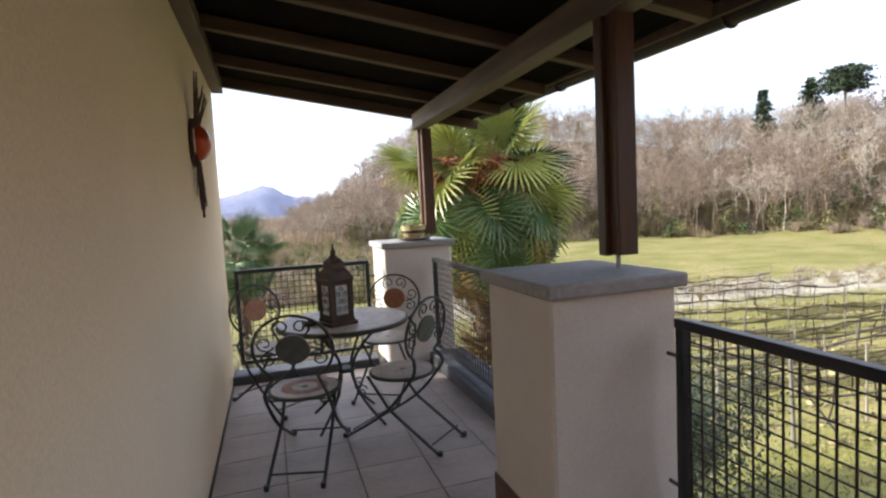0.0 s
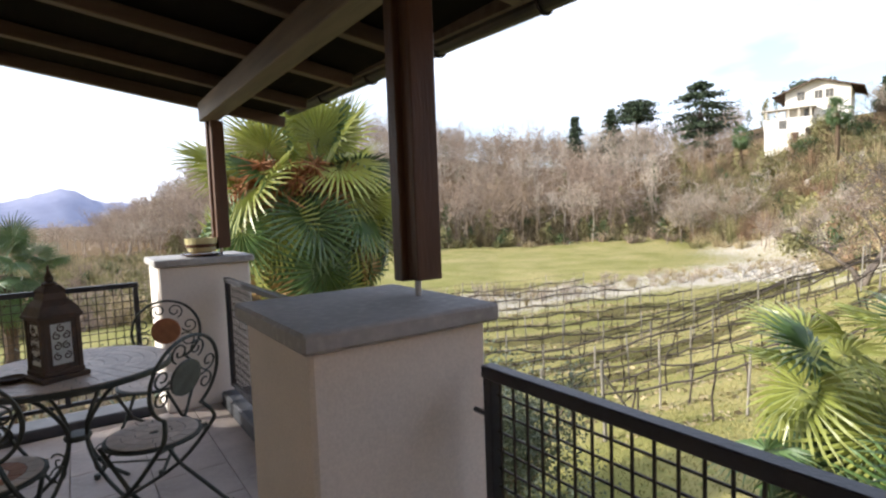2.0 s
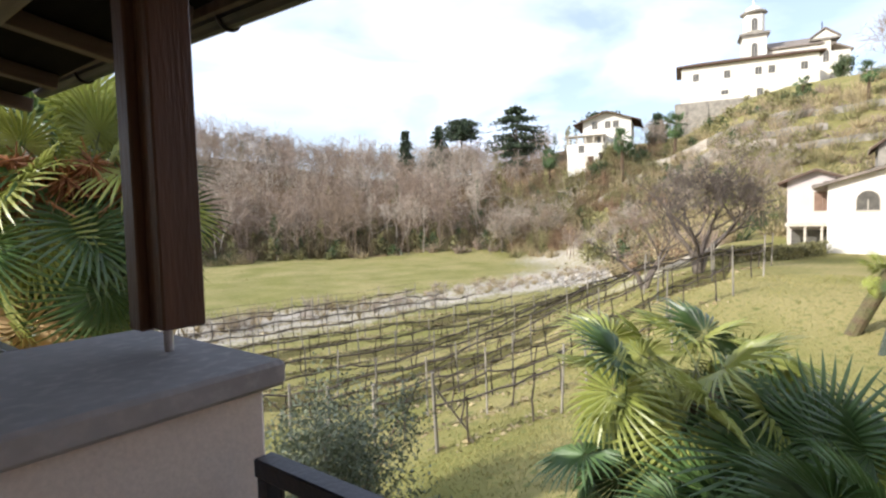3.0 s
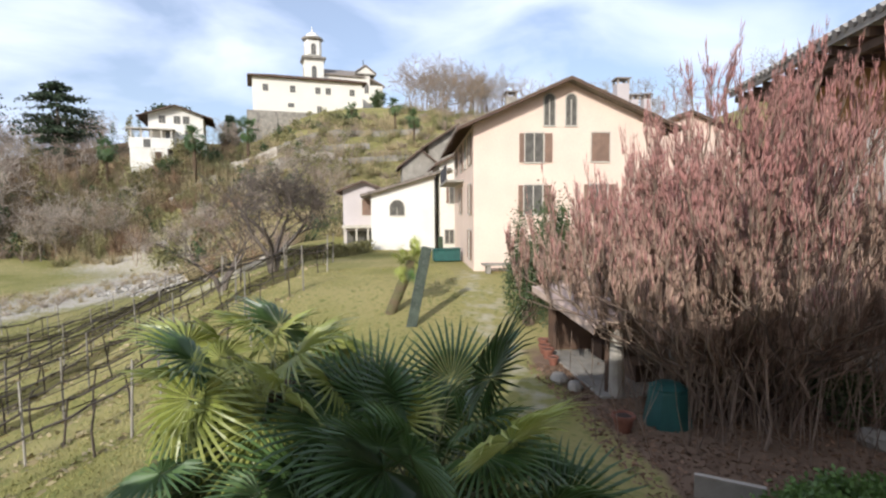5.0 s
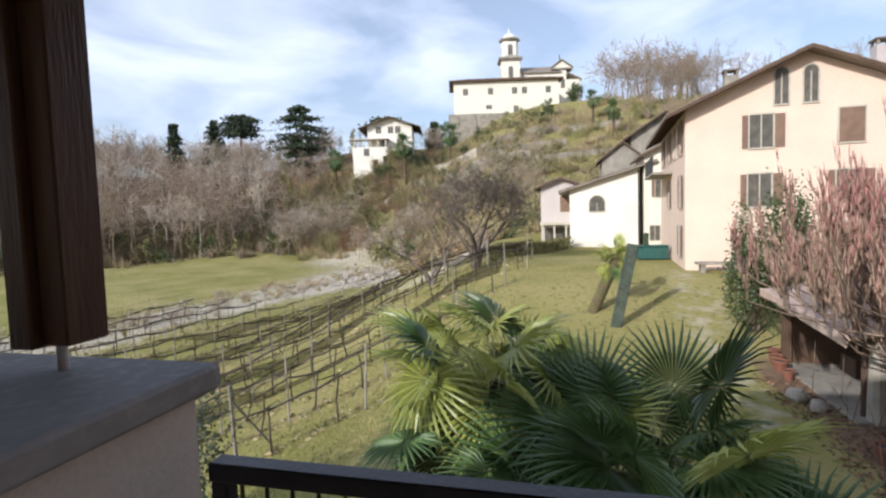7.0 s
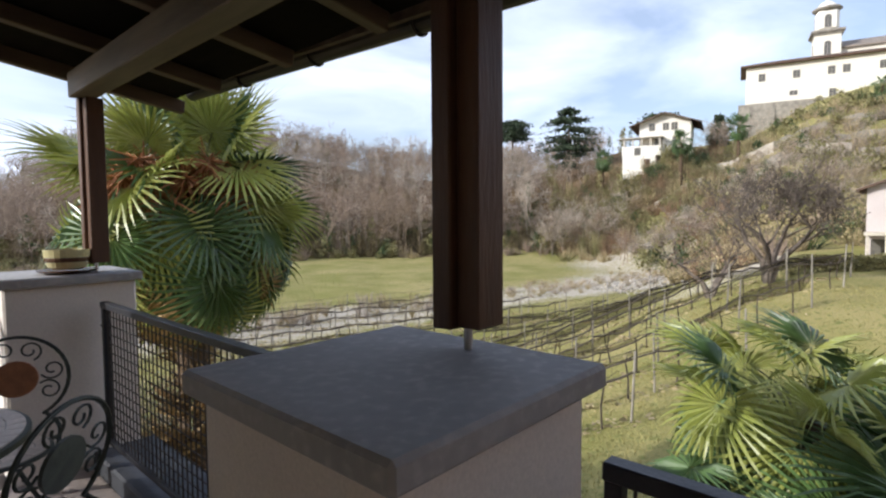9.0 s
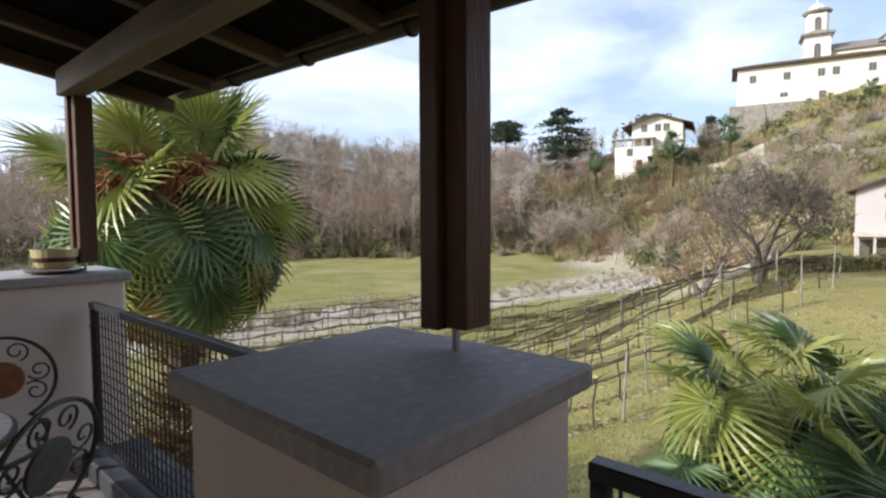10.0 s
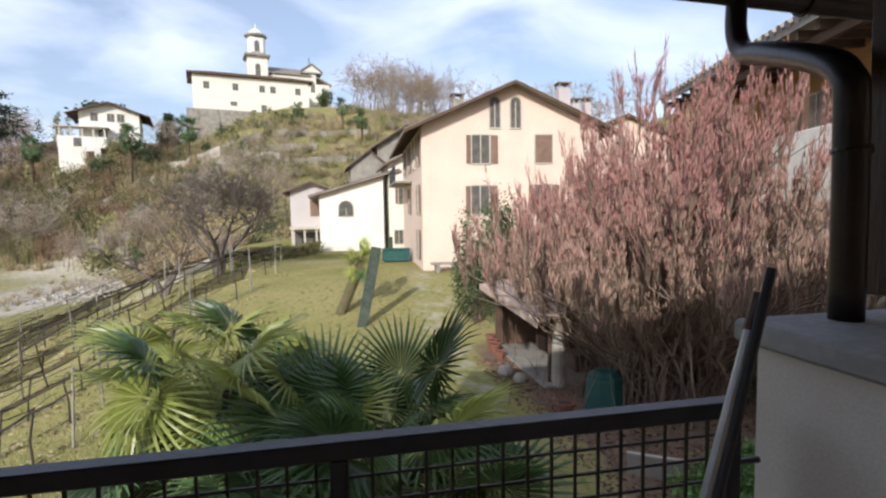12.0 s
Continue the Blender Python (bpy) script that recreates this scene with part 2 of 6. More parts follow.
mid_pillar = pillar(2.0, 2.67, "square plastered pillar with grey cement capstone and timber post")
Mesh().box(-0.298, 0.298, -0.303, 0.303, 0.0, 0.2, 0.004).make("skirting", mat("brown_skirting", (0.16, 0.075, 0.045), (0.11, 0.055, 0.035), 0.5, scale=6, fine=40), mid_pillar, "red-brown skirting at the foot")
pillar(5.25, 5.92, "square white plastered pillar with capstone carrying a planter", 2.065, 0.37)
pillar(-0.62, 0.045, "square plastered pillar with grey capstone beside the downpipe")


def post(y, label, x=2.185):
    p = thing("timber_post", pose(x, y, 1.2), label, "post", "roof posts")
    Mesh().box(-0.038, 0.062, -0.062, 0.002, 0.06, 1.1, 0.004).make("plank", M_TIMBER, p)
    Mesh().box(-0.058, 0.058, 0.006, 0.066, 0.055, 1.1, 0.004).make("plank", M_TIMBER, p)
    Mesh().box(-0.03, 0.05, -0.01, 0.02, 0.065, 1.1).make("core", M_TIMBER, p)
    Mesh().lathe([(0.011, 0), (0.011, 0.075)], 10).make("steel_pin", M_STEEL, p)


post(2.31, "dark brown timber post on a steel pin")
post(5.44, "dark brown timber post standing on the far pillar", 2.225)
post(-0.36, "dark brown timber post behind the downpipe")

roof = thing("porch_roof", pose(0, 0, 0), "dark timber porch roof with rafters and boards", "roof", "", "structure")
bm_ = Mesh()
bm_.box(2.125, 2.26, -1.9, 5.50, 2.30, 2.455, 0.006)
bm_.make("beam", M_BEAM, roof, "weathered grey-brown timber beam")
Mesh().box(WX + 0.002, WX + 0.10, -1.9, CY + 0.05, 2.665, 2.78, 0.006).make("ledger", M_BEAM, roof)
tilt = Matrix.Rotation(math.atan(RS), 4, "Y")
for y in (-1.84, -1.05, -0.2, 0.68, 1.55, 2.42, 3.3, 4.06, 4.9):
    mm = Matrix.Translation((2.2, y, roof_z(2.2) - 0.045)) @ tilt
    Mesh().box(-1.96, 0.62, -0.035, 0.035, -0.045, 0.042, 0.005, mm).make("rafter", M_RAFTER, roof)
mm = Matrix.Translation((2.2, 5.66, roof_z(2.2) - 0.06)) @ tilt
Mesh().box(-1.96, 0.70, -0.03, 0.03, -0.035, 0.06, 0.005, mm).make("barge_board", M_RAFTER, roof)
# boards above the rafters, their shade coloured in
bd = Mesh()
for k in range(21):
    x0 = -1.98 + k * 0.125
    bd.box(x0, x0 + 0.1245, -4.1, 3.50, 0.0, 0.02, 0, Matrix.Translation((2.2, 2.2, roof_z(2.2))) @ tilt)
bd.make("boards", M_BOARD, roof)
M_TILE = mat("clay_tiles", (0.20, 0.10, 0.07), (0.13, 0.075, 0.06), 0.85, scale=4, fine=30, island=0.3)
tl = Mesh()
for k in range(37):
    y = -1.83 + k * 0.205
    tl.tube([Matrix.Translation((2.2, y, roof_z(2.2) + 0.112)) @ tilt @ Vector((q, 0, 0)) for q in (-2.5, 0.68)], 0.085, 8)
tl.make("roof_tiles", M_TILE, roof)
Mesh().add([(x, y, z) for x in (2.85, 2.88) for y, z in ((-1.9, 2.24), (5.6, 2.47), (5.6, 2.475), (-1.9, 2.445))], [(0, 1, 2, 3), (4, 7, 6, 5), (0, 4, 5, 1), (3, 2, 6, 7), (0, 3, 7, 4), (1, 5, 6, 2)]).make("fascia", M_RAFTER, roof)
# gutter at the eave
gut = Mesh()
gx, gz = 2.935, 2.29
fall = 0.03                   # the gutter runs down to the pipe
n = 9
for (ra, rb) in ((0.05, 0.046),):
    vs, fs = [], []
    for y in (-1.9, 5.6):
        for k in range(n):
            a = math.pi + math.pi * k / (n - 1)
            vs.append((gx + ra * math.cos(a), y, gz + fall * (y + 0.5) + ra * math.sin(a)))
        for k in range(n):
            a = 2 * math.pi - math.pi * k / (n - 1)
            vs.append((gx + rb * math.cos(a), y, gz + fall * (y + 0.5) + rb * math.sin(a)))
    m2 = 2 * n
    fs = [(k, (k + 1) % m2, m2 + (k + 1) % m2, m2 + k) for k in range(m2)]
    gut.add(vs, fs)
gutter = thing("gutter", pose(0, 0, 0), "dark metal eaves gutter with downpipe", "gutter")
gut.make("channel", M_GUTTER, gutter, smooth=False)
for y in (-1.6, -0.8, 0.0, 0.8, 1.6, 2.4, 3.2, 4.0, 4.8):
    br = Mesh()
    br.tube([(gx + 0.056 * math.cos(a), y, gz + fall * (y + 0.5) + 0.056 * math.sin(a)) for a in [math.pi + math.pi * k / 8 for k in range(9)]], 0.008, 5)
    br.make("bracket", M_GUTTER, gutter)


def curve_pts(pts, k=6):
    """A smooth line through points."""
    pts = [Vector(p) for p in pts]
    out = []
    for i in range(len(pts) - 1):
        p0, p1, p2, p3 = pts[max(i - 1, 0)], pts[i], pts[i + 1], pts[min(i + 2, len(pts) - 1)]
        for j in range(k):
            t = j / k
            out.append(0.5 * ((2 * p1) + (p2 - p0) * t + (2 * p0 - 5 * p1 + 4 * p2 - p3) * t * t + (3 * p1 - p0 - 3 * p2 + p3) * t ** 3))
    out.append(pts[-1])
    return out


dp = Mesh()
dp.tube(curve_pts([(gx, -0.50, gz - 0.03), (gx, -0.50, 2.14), (2.88, -0.49, 2.05), (2.72, -0.42, 2.0), (2.36, -0.26, 1.87), (2.22, -0.20, 1.79), (2.20, -0.195, 1.68), (2.20, -0.20, 1.2)], 5), 0.038, 14)
dp.make("downpipe", M_GUTTER, gutter, smooth=True)
Mesh().lathe([(0.041, 0), (0.044, 0.008), (0.041, 0.02)], 16, (2.2, -0.2, 1.60)).make("clamp", M_GUTTER, gutter)


def rail(a, b, uprights, label):
    """A mesh-filled iron railing from a to b (x, y)."""
    a, b = Vector((*a, 0)), Vector((*b, 0))
    ln, ang = (b - a).length, math.degrees(math.atan2(b.y - a.y, b.x - a.x))
    r = thing("railing", pose(a.x, a.y, 0, 0, 0, ang), label, "railing", "balcony railings")
    Mesh().box(0, ln, -0.022, 0.022, 0.997, 1.035, 0.003).make("top_rail", M_IRON, r)
    Mesh().box(0.03, ln - 0.03, -0.015, 0.015, 0.16, 0.19, 0.003).make("bottom_rail", M_IRON, r)
    for x in (0.02, ln - 0.02, *uprights):
        Mesh().box(x - 0.018, x + 0.018, -0.018, 0.018, 0.16, 0.996, 0.003).make("upright", M_IRON, r)
    for x, s in ((0, -1), (ln, 1)):
        for z in (0.35, 0.88):
            Mesh().tube([(x, 0, z), (x + s * 0.06, 0, z)], 0.008, 6).make("fixing", M_IRON, r)
    k = 0.06
    while k < ln - 0.04:
        Mesh().box(k - 0.003, k + 0.003, -0.003, 0.003, 0.191, 0.996).make("wire", M_MESH, r)
        k += 0.055
    z = 0.235
    while z < 0.985:
        Mesh().box(0.04, ln - 0.04, 0.003, 0.008, z - 0.003, z + 0.003).make("wire", M_MESH, r)
        z += 0.055
    return r


rail((2.19, 1.955), (2.19, 0.11), (0.93,), "dark iron railing with welded wire mesh")
rail((2.19, 5.19), (2.19, 2.72), (1.95,), "dark iron railing with welded wire mesh above the kerb")
rail((1.60, 5.46), (WX + 0.08, 5.46), (0.5,), "dark iron railing with wire mesh at the balcony end")

# leaning pole by the near pillar
pole = thing("leaning_pole", pose(0, 0, 0), "grey metal pole leaning against the pillar", "pole")
Mesh().tube([(1.875, 0.722, 0.0), (2.01, 0.244, 1.24)], 0.0125, 10).make("shaft", M_STEEL, pole, "grey metal shaft")
Mesh().tube([(1.87, 0.675, 0.0), (2.005, 0.205, 1.36)], 0.010, 8).make("rod", M_IRON, pole)
Mesh().tube([(2.01, 0.244, 1.24), (2.018, 0.217, 1.31)], 0.0145, 10).make("grip", M_TIMBER, pole, "red-brown grip")


# ---------- land ----------
def smooth(t):
    t = np.clip(t, 0, 1)
    return t * t * (3 - 2 * t)


def wob(x, y, s, k=0.0):
    """Gentle unevenness of about one unit."""
    return (np.sin(x / s + k) * np.cos(y / s * 1.13 + 2 * k) + 0.6 * np.sin((x + 1.7 * y) / s * 1.9 + 3 * k) + 0.4 * np.cos((1.3 * x - y) / s * 3.1 + k)) / 2


def land(x, y):
    """Height of the ground."""
    x, y = np.asarray(x, float), np.asarray(y, float)
    r = np.hypot(x - 1.3, y - 1)
    th = np.degrees(np.arctan2(y - 1, x - 1.3))
    g = -3.15 + 1.55 * smooth((x - 17) / 11)
    yb = 2 + 0.12 * (x - 10)
    h = g + (-6.1 - g) * smooth((y - yb) / 16)
    h = h + 33 * np.exp(-((x - 165) / 75) ** 2 - (y / np.where(y > 0, 76, 130)) ** 2) * smooth((r - 40 - 50 * smooth((th - 8) / 22)) / 55)
    amp = (20 + 11 * smooth((th - 38) / 25)) * (1 - smooth((th - 71) / 19)) * smooth((th - 8) / 18)
    h = h + amp * smooth((r - 108) / 100)
    h = h + 2.5 * smooth((r - 60) / 120) * smooth((th - 75) / 30) * (1 - smooth((th - 110) / 40))
    h = h + 60 * smooth((r - 45) / 160) * smooth((-th - 22) / 40)
    h = h + 4.5 * np.exp(-((x - 110) / 8) ** 2 - ((y - 41) / 9) ** 2)
    h = h - (h + 6) * 0.9 * smooth((r - 500) / 900)
    return h + 0.25 * wob(x, y, 7.0) * smooth((r - 14) / 40) + 1.2 * wob(x, y, 31.0, 1.0) * smooth((r - 110) / 80)


na = 420
ang = np.linspace(0, 2 * np.pi, na, endpoint=False)
rad = np.concatenate([[0.0], 2.5 * (4200 / 2.5) ** np.linspace(0, 1, 190)])
gx_ = 1.3 + rad[1:, None] * np.cos(ang)[None]
gy_ = 1.0 + rad[1:, None] * np.sin(ang)[None]
gz_ = land(gx_, gy_)
verts = np.concatenate([[[1.3, 1.0, -3.15]], np.stack([gx_, gy_, gz_], -1).reshape(-1, 3)])
faces = [(0, 1 + k, 1 + (k + 1) % na) for k in range(na)]
for i in range(len(rad) - 2):
    a, b = 1 + i * na, 1 + (i + 1) * na
    faces += [(a + k, b + k, b + (k + 1) % na, a + (k + 1) % na) for k in range(na)]
me = bpy.data.meshes.new("ground")
me.from_pydata(verts.tolist(), [], faces)
me.polygons.foreach_set("use_smooth", [True] * len(faces))
vx, vy = verts[:, 0], verts[:, 1]
vr, vt = np.hypot(vx - 1.3, vy - 1), np.degrees(np.arctan2(vy - 1, vx - 1.3))
litter = smooth((vr - 104 - 6 * wob(vx, vy, 9.0)) / 9) * smooth((vt - 12) / 8)
litter = np.maximum(litter, 0.55 * smooth((vr - 58 - 8 * wob(vx, vy, 8.0)) / 14) * smooth((24 - vt) / 6) * (0.6 + 0.4 * wob(vx, vy, 12.0)))
bank = np.exp(-((vy - (41 - 0.22 * vx + 1.5 * wob(vx, vy, 8.0))) / (3.2 + 3.2 * smooth((52 - vx) / 25))) ** 2) * smooth((vx - 5) / 10) * (1 - smooth((vx - 85) / 20))
path = np.exp(-((vy + 2.9 + 0.05 * (vx - 19) + 0.25 * wob(vx, vy, 2.0)) / 1.3) ** 2) * smooth((vx - 9) / 5) * (1 - smooth((vx - 29) / 2))
yard = np.exp(-((vx - 48) / 13) ** 2 - ((vy - 12.5) / 4) ** 2)
bed = smooth((-3.2 - vy + 0.3 * wob(vx, vy, 1.5)) / 0.8) * smooth((20 - vx) / 3)
bank = bank + 0.75 * np.exp(-((vx - 86) / 13) ** 2 - ((vy - 41) / 7) ** 2) + 0.75 * np.exp(-((vx - 68) / 22) ** 2 - ((vy - 30) / 7) ** 2)
col = np.stack([litter, np.clip(np.maximum(np.maximum(bank, 0.45 * path), yard), 0, 1), bed, np.ones_like(vx)], -1)
att = me.color_attributes.new("cover", "FLOAT_COLOR", "POINT")
att.data.foreach_set("color", col.astype(np.float32).ravel())
m = mat("meadow", (0.225, 0.215, 0.066), (0.34, 0.29, 0.125), 0.95, scale=0.22, fine=5.0, bump=0.6, depth=0.08, c3=(0.155, 0.165, 0.052), spec=0.1)
n, l = m.node_tree.nodes, m.node_tree.links
ca = n.new("ShaderNodeVertexColor")
ca.layer_name = "cover"
sp = n.new("ShaderNodeSeparateColor")
l.new(ca.outputs[0], sp.inputs[0])
pb = n["Principled BSDF"]
src = pb.inputs["Base Color"].links[0].from_socket
edge = n.new("ShaderNodeTexNoise")
edge.inputs["Scale"].default_value, edge.inputs["Detail"].default_value = 1.6, 6
tcc = n.new("ShaderNodeTexCoord")
l.new(tcc.outputs["Object"], edge.inputs["Vector"])
for ch, ca1, ca2 in ((0, (0.20, 0.135, 0.075), (0.12, 0.085, 0.045)), (1, (0.55, 0.50, 0.42), (0.40, 0.35, 0.255)), (2, (0.25, 0.17, 0.115), (0.16, 0.11, 0.075))):
    ad = n.new("ShaderNodeMath")
    ad.operation = "ADD"
    l.new(sp.outputs[ch], ad.inputs[0])
    l.new(edge.outputs["Fac"], ad.inputs[1])
    mr = n.new("ShaderNodeMapRange")
    mr.inputs[1].default_value, mr.inputs[2].default_value = 0.85, 1.25
    l.new(ad.outputs[0], mr.inputs[0])
    cmx = n.new("ShaderNodeMix")
    cmx.data_type = "RGBA"
    cmx.inputs[6].default_value, cmx.inputs[7].default_value = (*ca1, 1), (*ca2, 1)
    en = n.new("ShaderNodeTexNoise")
    en.inputs["Scale"].default_value, en.inputs["Detail"].default_value = 2.5, 7
    l.new(tcc.outputs["Object"], en.inputs["Vector"])
    l.new(en.outputs["Fac"], cmx.inputs["Factor"])
    mm_ = n.new("ShaderNodeMix")
    mm_.data_type = "RGBA"
    l.new(mr.outputs[0], mm_.inputs["Factor"])
    l.new(src, mm_.inputs[6])
    l.new(cmx.outputs[2], mm_.inputs[7])
    src = mm_.outputs[2]
l.new(src, pb.inputs["Base Color"])
me.materials.append(m)
setting(new("ground", me), "grassy valley floor rising into hillsides", "ground")

# far mountains
bv, bf = [], []
mt = np.linspace(radians(60), radians(150), 160)
d0 = 3200
for k, t in enumerate(mt):
    dg = math.degrees(t)
    hgt = 135 * math.exp(-((dg - 90.6) / 2.6) ** 2) + 85 * math.exp(-((dg - 96.5) / 4.0) ** 2) + 60 * math.exp(-((dg - 86) / 3.0) ** 2) + 120 * math.exp(-((dg - 110) / 9) ** 2) + 55
    hgt += 6 * math.sin(dg * 1.7) + 4 * math.sin(dg * 4.3 + 1)
    c, s_ = math.cos(t), math.sin(t)
    bv += [(d0 * c, d0 * s_, -60), ((d0 + 200) * c, (d0 + 200) * s_, hgt * 0.55), ((d0 + 420) * c, (d0 + 420) * s_, hgt), ((d0 + 800) * c, (d0 + 800) * s_, -60)]
    if k:
        for q in range(3):
            bf.append((4 * k - 4 + q, 4 * k + q, 4 * k + q + 1, 4 * k - 3 + q))
# aerial haze is mixed into this blue-grey colour
M_MOUNT = mat("haze_tinted_mountain", (0.27, 0.285, 0.385), (0.32, 0.335, 0.43), 1.0, scale=0.004, fine=0.02, bump=0, spec=0.0)
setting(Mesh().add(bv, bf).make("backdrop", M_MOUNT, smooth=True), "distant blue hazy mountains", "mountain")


# ---------- plants: fast mesh pieces ----------
def at_polar(deg, dist):
    return 1.3 + dist * math.cos(radians(deg)), 1 + dist * math.sin(radians(deg))


def sticks(segs):
    """Three-sided tapering bars from rows x0 y0 z0 x1 y1 z1 r0 r1: vertices, triangles."""
    s = np.asarray(segs, float)
    a, b, r0, r1 = s[:, :3], s[:, 3:6], s[:, 6], s[:, 7]
    d = b - a
    d /= np.maximum(np.linalg.norm(d, axis=1, keepdims=True), 1e-9)
    ref = np.where(np.abs(d[:, 2:3]) < 0.9, [[0, 0, 1.0]], [[1.0, 0, 0]])
    u = np.cross(d, ref)
    u /= np.linalg.norm(u, axis=1, keepdims=True)
    w = np.cross(d, u)
    vs = []
    for p, r in ((a, r0), (b, r1)):
        for k in range(3):
            an = 2 * math.pi * k / 3
            vs.append(p + r[:, None] * (math.cos(an) * u + math.sin(an) * w))
    v = np.stack(vs, 1).reshape(-1, 3)
    t = np.array([(0, 1, 4), (0, 4, 3), (1, 2, 5), (1, 5, 4), (2, 0, 3), (2, 3, 5)])
    f = (np.arange(len(s))[:, None, None] * 6 + t[None]).reshape(-1, 3)
    return v, f


def spindles(p, d, ln, r):
    """Slim buds: points, directions, lengths, radii."""
    p, d = np.asarray(p, float), np.asarray(d, float)
    d = d / np.linalg.norm(d, axis=1, keepdims=True)
    ref = np.where(np.abs(d[:, 2:3]) < 0.9, [[0, 0, 1.0]], [[1.0, 0, 0]])
    u = np.cross(d, ref)
    u /= np.linalg.norm(u, axis=1, keepdims=True)
    w = np.cross(d, u)
    vs = [p]
    mid = p + d * (ln * 0.45)[:, None]
    for k in range(3):
        an = 2 * math.pi * k / 3
        vs.append(mid + r[:, None] * (math.cos(an) * u + math.sin(an) * w))
    vs.append(p + d * ln[:, None])
    v = np.stack(vs, 1).reshape(-1, 3)
    t = np.array([(0, 2, 1), (0, 3, 2), (0, 1, 3), (4, 1, 2), (4, 2, 3), (4, 3, 1)])
    return v, (np.arange(len(p))[:, None, None] * 5 + t[None]).reshape(-1, 3)


def leaves(p, size, g, flat=0.0):
    """Small folded leaves at points, turned at random."""
    p = np.asarray(p, float)
    k = len(p)
    d = g.normal(size=(k, 3))
    d[:, 2] *= 1 - flat
    d /= np.linalg.norm(d, axis=1, keepdims=True)
    u = np.cross(d, g.normal(size=(k, 3)))
    u /= np.linalg.norm(u, axis=1, keepdims=True)
    s = (size * g.uniform(0.6, 1.4, k))[:, None]
    nrm = np.cross(d, u)
    v = np.stack([p, p + d * s * 0.5 + u * s * 0.24, p + d * s, p + d * s * 0.5 - u * s * 0.24 + nrm * s * 0.1], 1).reshape(-1, 3)
    t = np.array([(0, 1, 2), (0, 2, 3)])
    return v, (np.arange(k)[:, None, None] * 4 + t[None]).reshape(-1, 3)


def fast(name, chunks, mats, parent=None, label="", m=None):
    """One mesh from (vertices, faces, material index) chunks."""
    vs, fs, mi, o = [], [], [], 0
    for v, f, k in chunks:
        vs.append(v)
        fs.append(f + o)
        mi.append(np.full(len(f), k))
        o += len(v)
    v, f, mi = np.concatenate(vs), np.concatenate(fs), np.concatenate(mi)
    me = bpy.data.meshes.new(name)
    me.vertices.add(len(v))
    me.vertices.foreach_set("co", v.astype(np.float32).ravel())
    me.loops.add(f.size)
    me.loops.foreach_set("vertex_index", f.astype(np.int32).ravel())
    me.polygons.add(len(f))
    me.polygons.foreach_set("loop_start", (np.arange(len(f)) * 3).astype(np.int32))
    for k in mats:
        me.materials.append(k)
    me.polygons.foreach_set("material_index", mi.astype(np.int32))
    me.update(calc_edges=True)
    ob = new(name, me)
    if m is not None:
        ob.matrix_basis = m
    if parent is not None:
        ob.parent = parent
    if label:
        ob["label"] = label
    return ob


def branch(r, p, d, ln, rad_, depth, out, spread=0.55, up=0.25, kids=(3, 4), shrink=0.68):
    """Grow bars for a bare tree."""
    steps = 3
    for k in range(steps):
        d = (d + Vector((r.gauss(0, 0.13), r.gauss(0, 0.13), r.gauss(0, 0.08) + up * 0.12))).normalized()
        q = p + d * (ln / steps)
        ra = rad_ * (1 - 0.38 * k / steps)
        rb = rad_ * (1 - 0.38 * (k + 1) / steps)
        out.append((*p, *q, ra, rb))
        p = q
        if depth > 0 and k > 0:
            for _ in range(r.randint(*kids) if k == steps - 1 else r.randint(0, 2)):
                side = Vector((r.gauss(0, 1), r.gauss(0, 1), r.gauss(0, 0.6) + up)).normalized()
                nd = (d * (1 - spread) + side * spread).normalized()
                branch(r, p, nd, ln * shrink * r.uniform(0.75, 1.2), max(rb * 0.62, 0.004), depth - 1, out, spread, up, kids, shrink)


M_BARK = mat("grey_bark", (0.20, 0.165, 0.13), (0.12, 0.10, 0.08), 0.9, scale=3, fine=25, bump=0.4)
M_TWIG = mat("brown_twigs", (0.31, 0.235, 0.165), (0.215, 0.16, 0.11), 0.9, scale=0.15, fine=2, bump=0, island=0.35)
M_TWIG2 = mat("mauve_twigs", (0.265, 0.20, 0.15), (0.345, 0.265, 0.205), 0.9, scale=0.15, fine=2, bump=0, island=0.35)
M_TWIG3 = mat("pale_twigs", (0.50, 0.43, 0.35), (0.40, 0.335, 0.27), 0.9, scale=0.15, fine=2, bump=0, island=0.35)
M_BRANCH = mat("tree_twigs", (0.15, 0.12, 0.095), (0.105, 0.083, 0.068), 0.9, scale=0.6, fine=4, bump=0, island=0.3)
M_TWIG4 = mat("grey_thicket", (0.30, 0.245, 0.19), (0.38, 0.32, 0.25), 0.9, scale=0.15, fine=2, bump=0, island=0.35)
M_LEAF = mat("evergreen_leaves", (0.055, 0.085, 0.03), (0.085, 0.115, 0.04), 0.5, scale=0.8, fine=8, bump=0, island=0.4, translucent=0.15)
M_OLIVE = mat("olive_leaves", (0.10, 0.125, 0.075), (0.165, 0.19, 0.125), 0.55, scale=0.8, fine=8, bump=0, island=0.4, translucent=0.15)
M_NEEDLE = mat("needles", (0.03, 0.05, 0.025), (0.045, 0.07, 0.03), 0.7, scale=0.8, fine=8, bump=0, island=0.4)
M_BRUSH = mat("dry_brush", (0.42, 0.335, 0.19), (0.33, 0.27, 0.145), 0.9, scale=0.3, fine=4, bump=0, island=0.4)
M_RUST = mat("rust_brush", (0.27, 0.165, 0.10), (0.22, 0.15, 0.088), 0.9, scale=0.3, fine=4, bump=0, island=0.4)
